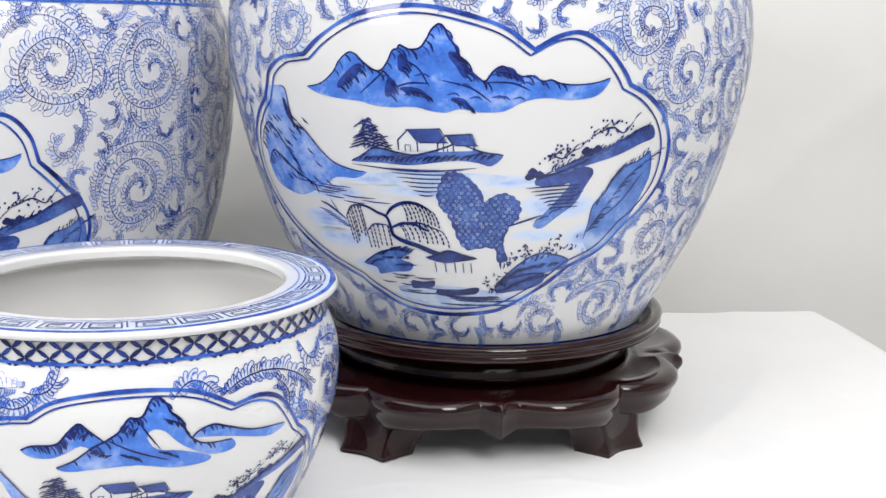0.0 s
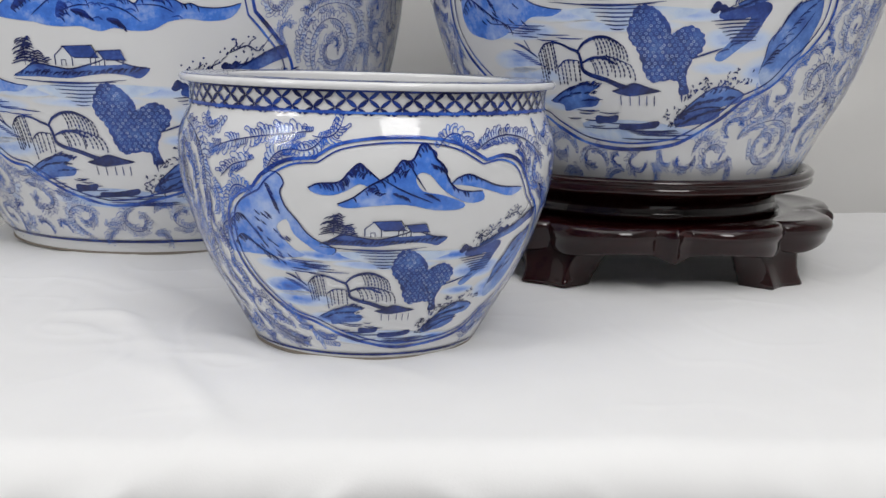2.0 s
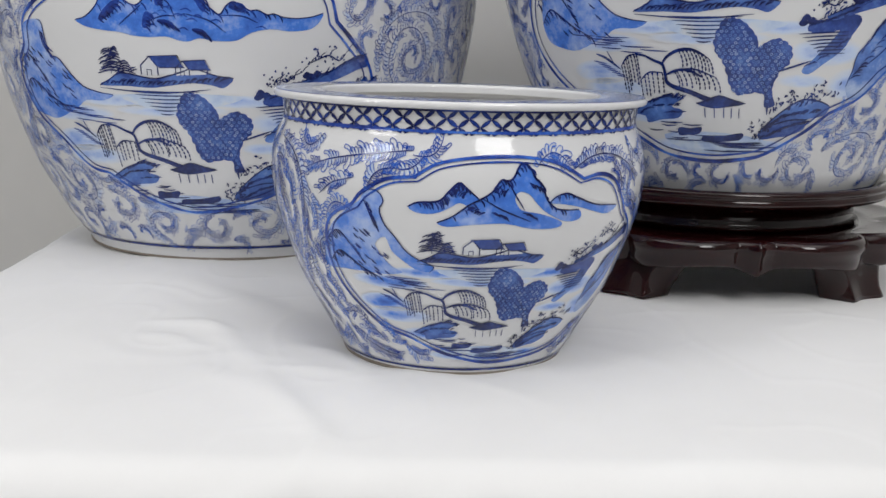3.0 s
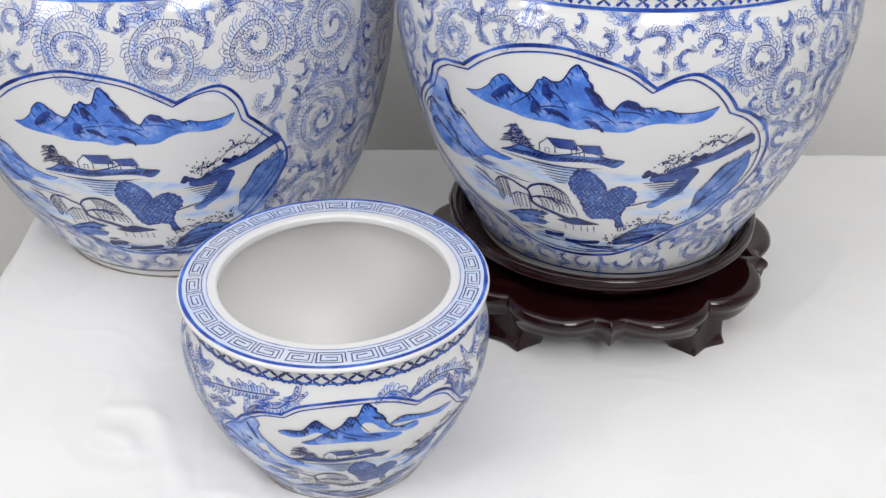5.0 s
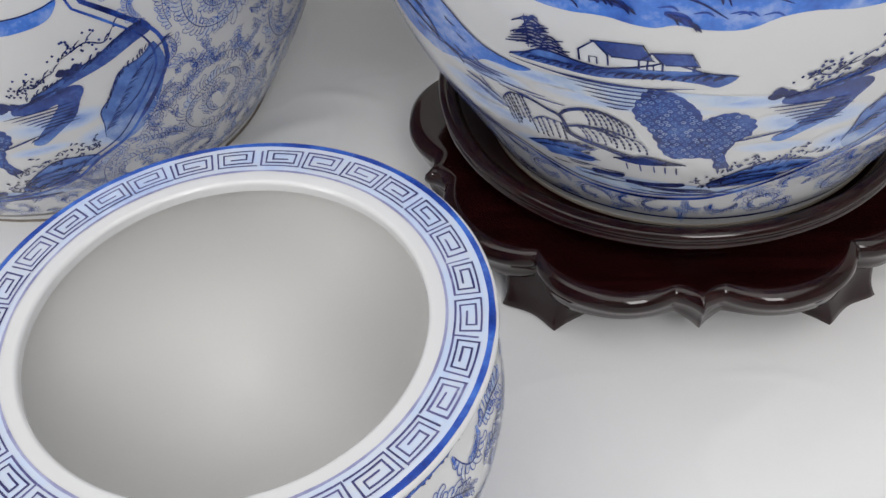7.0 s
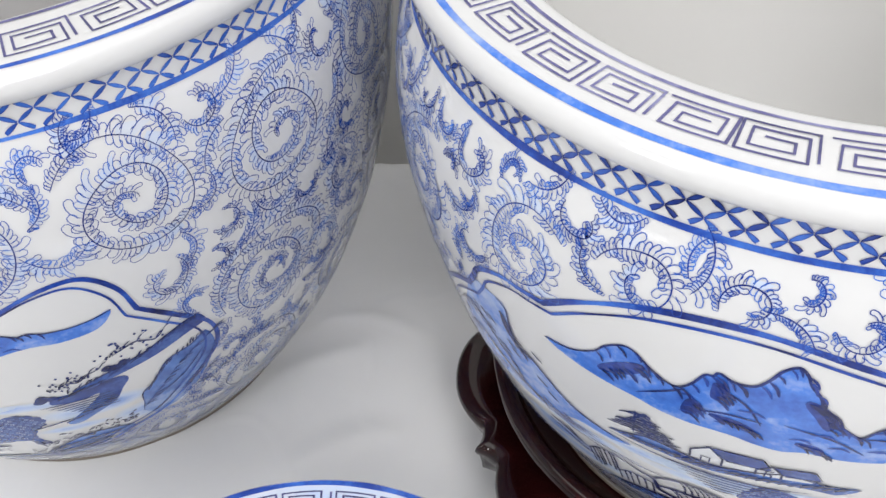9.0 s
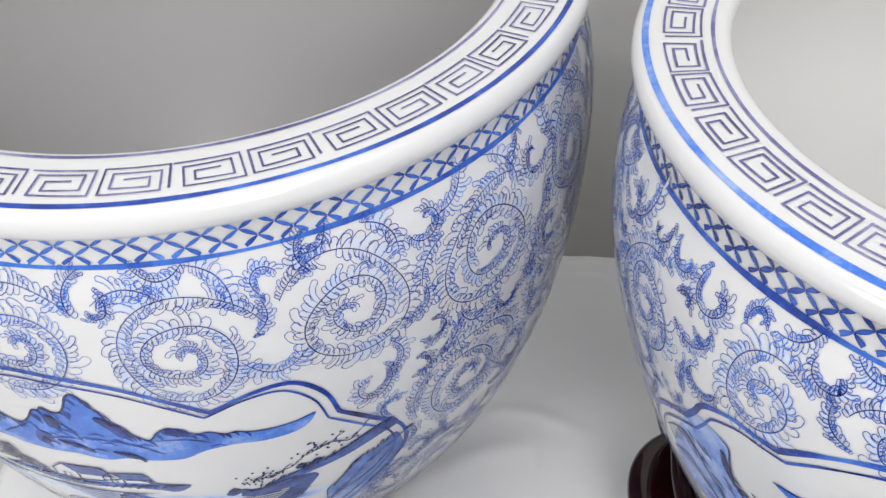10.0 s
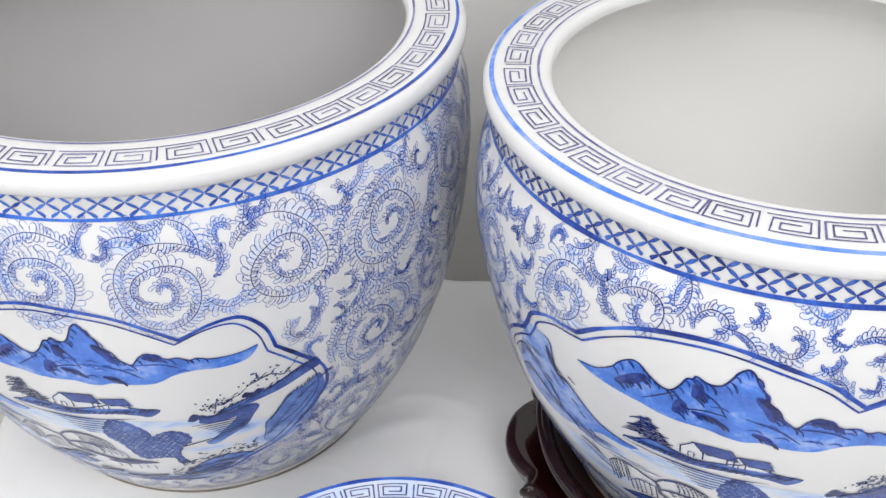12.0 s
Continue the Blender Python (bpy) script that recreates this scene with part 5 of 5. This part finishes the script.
SMALL_VINES = ((1, (-5.6, 0.1509), (-13.6, 0.1488), (-23.6, 0.1457), (-32.6, 0.1416), (-40.6, 0.1349)),
    (1, (-58.6, 0.1514), (-50.6, 0.1473), (-44.6, 0.1391), (-41.6, 0.1257), (-42.1, 0.1081), (-44.6, 0.0927)),
    (1, (-22.6, 0.1329), (-29.6, 0.1288), (-34.6, 0.1205)),
    (1, (-41.6, 0.1009), (-45.6, 0.0845), (-46.6, 0.068), (-43.6, 0.0515), (-37.6, 0.0361)),
    (0.9, (-38.6, 0.0309), (-32.6, 0.0206), (-24.6, 0.0149), (-15.6, 0.0124)),
    (1, (-60.6, 0.1391), (-54.6, 0.1215), (-53.6, 0.103), (-56.6, 0.0855), (-57.6, 0.0659), (-52.6, 0.0464), (-45.6, 0.0288)),
    (1, (39.9, 0.1411), (44.4, 0.1473), (51.4, 0.1499), (58.4, 0.1473), (64.4, 0.1411), (69.4, 0.1308)),
    (0.9, (77.4, 0.1524), (85.4, 0.1524), (93.4, 0.1463)))

small = build_planter(SMALL, -0.1624, 0.5719, -0.0035, (-0.0103, -0.0061), "small blue and white porcelain fishbowl planter on the white cloth", dict(
    cell=0.003, panel=(18.4, 56.9, 0.0802, 0.0706, 0.56, 0.66, 1.0, SMALL_BORDER), own_hills=True, seed=3, lining=LINING_SMALL, scroll=((0.008, 0.1560), 0.0062, 0.64, 1.25, SMALL_SPIRALS, SMALL_VINES, 0.018),
    units=30, phase=7.0, fret=(0.1075, 0.1194), rings=((0.1036, 0.0013, 0.42), (0.1244, 0.0030, 0.55)), fret_line=0.0010, fret_ink=0.88, tint=0.09,
    lattice=(0.1605, 0.1750, 58, 2.9, 0.84, 0.0023, ((0.1750, 0.0018, 0.80), (0.1622, 0.0020, 0.58))), foot_line=0.0052, foot_width=0.0018))
medium = build_planter(MEDIUM, 0.0570, 0.8869, 0.0730, (0.0091, -0.0159), "medium blue and white porcelain fishbowl planter on a dark wooden stand", dict(
    cell=0.0045, panel=(-8.8, 47.25, 0.1544, 0.1115, 1.0, 1.0, 1.16, MEDIUM_BORDER, MEDIUM_SPREAD), own_hills=False, seed=5, lining=LINING_MEDIUM, scroll=((0.0155, 0.2970), 0.0086, 0.56, 0.90, MEDIUM_SPIRALS, (), 0.036),
    units=40, phase=-1.8, fret=(0.1848, 0.2018), rings=((0.1791, 0.0017, 0.62), (0.2106, 0.0030, 0.30)), fret_line=0.0012, fret_ink=0.78,
    lattice=(0.3022, 0.3177, 88, 2.7, 0.60, 0.0023, ((0.3182, 0.0013, 0.80), (0.2997, 0.0030, 0.56),)), foot_line=0.0130, foot_width=0.0025))
large = build_planter(LARGE, -0.4399, 0.9564, -0.0012, (0.0031, 0.0040), "large blue and white porcelain fishbowl planter on the white cloth", dict(
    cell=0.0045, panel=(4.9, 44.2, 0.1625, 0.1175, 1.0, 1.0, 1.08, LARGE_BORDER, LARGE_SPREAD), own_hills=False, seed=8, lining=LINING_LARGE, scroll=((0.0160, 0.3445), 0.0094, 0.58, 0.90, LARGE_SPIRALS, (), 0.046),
    units=42, phase=-1.7, fret=(0.2157, 0.2338), rings=((0.2055, 0.0018, 0.62), (0.2406, 0.0026, 0.55)), fret_line=0.0012, fret_ink=0.78,
    lattice=(0.3485, 0.3645, 90, 2.8, 0.44, 0.0020, ((0.3651, 0.0016, 0.80), (0.3470, 0.0030, 0.50),)), foot_line=0.0140, foot_width=0.0031))

# ---- the wooden stand ----
LOBE = 2 * math.pi / 5


def fold_angle(a):
    """The angle from the middle of the nearest apron lobe, in degrees (-36 to 36)."""
    return math.degrees((a + LOBE / 2) % LOBE - LOBE / 2)


def apron_edge(a):
    """How far out the apron reaches: a pointed cusp in the middle, a hollow, a long swell, and a seam over each foot."""
    d = abs(fold_angle(a))
    r = 0.1728 + 0.0110 * math.exp(-d / 2.5)
    if 5.0 < d:
        r += 0.0162 * (1 - abs((d - 20.5) / 15.5) ** 2.4)
    return r


def build_stand(x, y, turn):
    ob = new("plant_stand")
    ob.matrix_world = pose(x, y, -0.0020, 0, 0, turn)
    ring = [(0.10, 0.0745), (0.140, 0.0750), (0.152, 0.0770), (0.158, 0.0870), (0.1605, 0.0915), (0.1640, 0.0930), (0.1680, 0.0925), (0.1700, 0.0900), (0.1695, 0.0875), (0.1678, 0.0862),
            (0.1686, 0.0848), (0.1695, 0.0828), (0.1685, 0.0800), (0.1640, 0.0778), (0.1560, 0.0762), (0.1450, 0.0755), (0.138, 0.074)]
    part("ring", lathe("ring", [(0.962 * r, z) for (r, z) in ring], WOOD), ob, "round dished ring with a moulded edge")
    part("waist", lathe("waist", [(0.1420, 0.0757), (0.1330, 0.071), (0.1300, 0.066), (0.1305, 0.060), (0.1340, 0.0555), (0.12, 0.053)], WOOD), ob)
    seg = 720
    verts, faces = [], []
    for k in range(seg):
        a = 2 * math.pi * k / seg
        r = apron_edge(a)
        d = abs(fold_angle(a))
        low = 0.0310 - 0.0060 * math.exp(-(d / 4.5) ** 2) + 0.0020 * math.exp(-((d - 13) / 7.0) ** 2) - 0.003 * math.exp(-((d - 30) / 6) ** 2)
        prof = [(0.128, 0.0545), (0.146, 0.0535), (r - 0.0240, 0.0535), (r - 0.0165, 0.0550), (r - 0.0100, 0.0558), (r - 0.0045, 0.0545), (r - 0.0010, 0.0515), (r, 0.0475), (r - 0.0012, 0.0440),
                (r - 0.0035, 0.0410), (r - 0.0050, (0.041 + low) / 2), (r - 0.0056, low + 0.0015), (r - 0.0070, low), (r - 0.019, low + 0.001), (r - 0.022, low + 0.006), (0.128, 0.046)]
        for (rr, z) in prof:
            verts.append((rr * math.sin(a), -rr * math.cos(a), z))
    n = len(prof)
    for k in range(seg):
        k2 = (k + 1) % seg
        for j in range(n):
            j2 = (j + 1) % n
            faces.append((k * n + j, k2 * n + j, k2 * n + j2, k * n + j2))
    part("apron", mesh_from("apron", verts, faces, WOOD), ob, "glossy scalloped apron with pointed cusps")

    # a foot: two pointed toes in front with a hollow between them, and flanks that sweep back under the apron
    sections = [(0.0460, 9.5, 0.1690, 13.0, 0.160, 0.0), (0.0380, 9.5, 0.1690, 15.0, 0.163, 0.0004), (0.0320, 9.2, 0.1700, 17.0, 0.166, 0.0012), (0.0270, 8.5, 0.1715, 16.5, 0.164, 0.0022), (0.0210, 7.6, 0.1730, 14.8, 0.161, 0.0030),
                (0.0150, 6.9, 0.1745, 14.0, 0.158, 0.0038), (0.0095, 6.5, 0.1765, 12.5, 0.156, 0.0044), (0.0050, 6.5, 0.1788, 11.8, 0.155, 0.0048), (0.0015, 6.7, 0.1806, 11.5, 0.155, 0.0050), (0.0, 6.5, 0.1798, 11.2, 0.155, 0.0050)]
    verts, faces = [], []
    for (z, half, out, side, deep, groove) in sections:
        ring_ = []
        for k in range(17):
            u = -1 + k / 8
            ring_.append((half * u, out - groove * math.cos(u * math.pi / 2) ** 1.3))
        flank = []
        for k in range(1, 5):
            u = k / 4
            flank.append((half + (side - half) * u, out + (deep - out) * (u ** 0.75)))
        back = [(side * 0.8, 0.146), (0.0, 0.144), (-side * 0.8, 0.146)]
        ring_ += flank + back + [(-d, r) for (d, r) in flank[::-1]]
        m = len(ring_)
        for (d, r) in ring_:
            verts.append((r * math.sin(radians(d)), -r * math.cos(radians(d)), z))
    for j in range(len(sections) - 1):
        for k in range(m):
            k2 = (k + 1) % m
            faces.append((j * m + k, (j + 1) * m + k, (j + 1) * m + k2, j * m + k2))
    faces.append(tuple(range(m))[::-1])
    faces.append(tuple((len(sections) - 1) * m + k for k in range(m)))
    foot = mesh_from("foot", verts, faces, WOOD)
    for k in range(5):
        f = part("foot", foot, ob)
        f.rotation_euler = (0, 0, LOBE * (k + 0.5))
    return tagged(ob, "dark red lacquered wooden stand with scalloped apron and five feet", "plant stand")


build_stand(0.0510, 0.8910, 6.6)
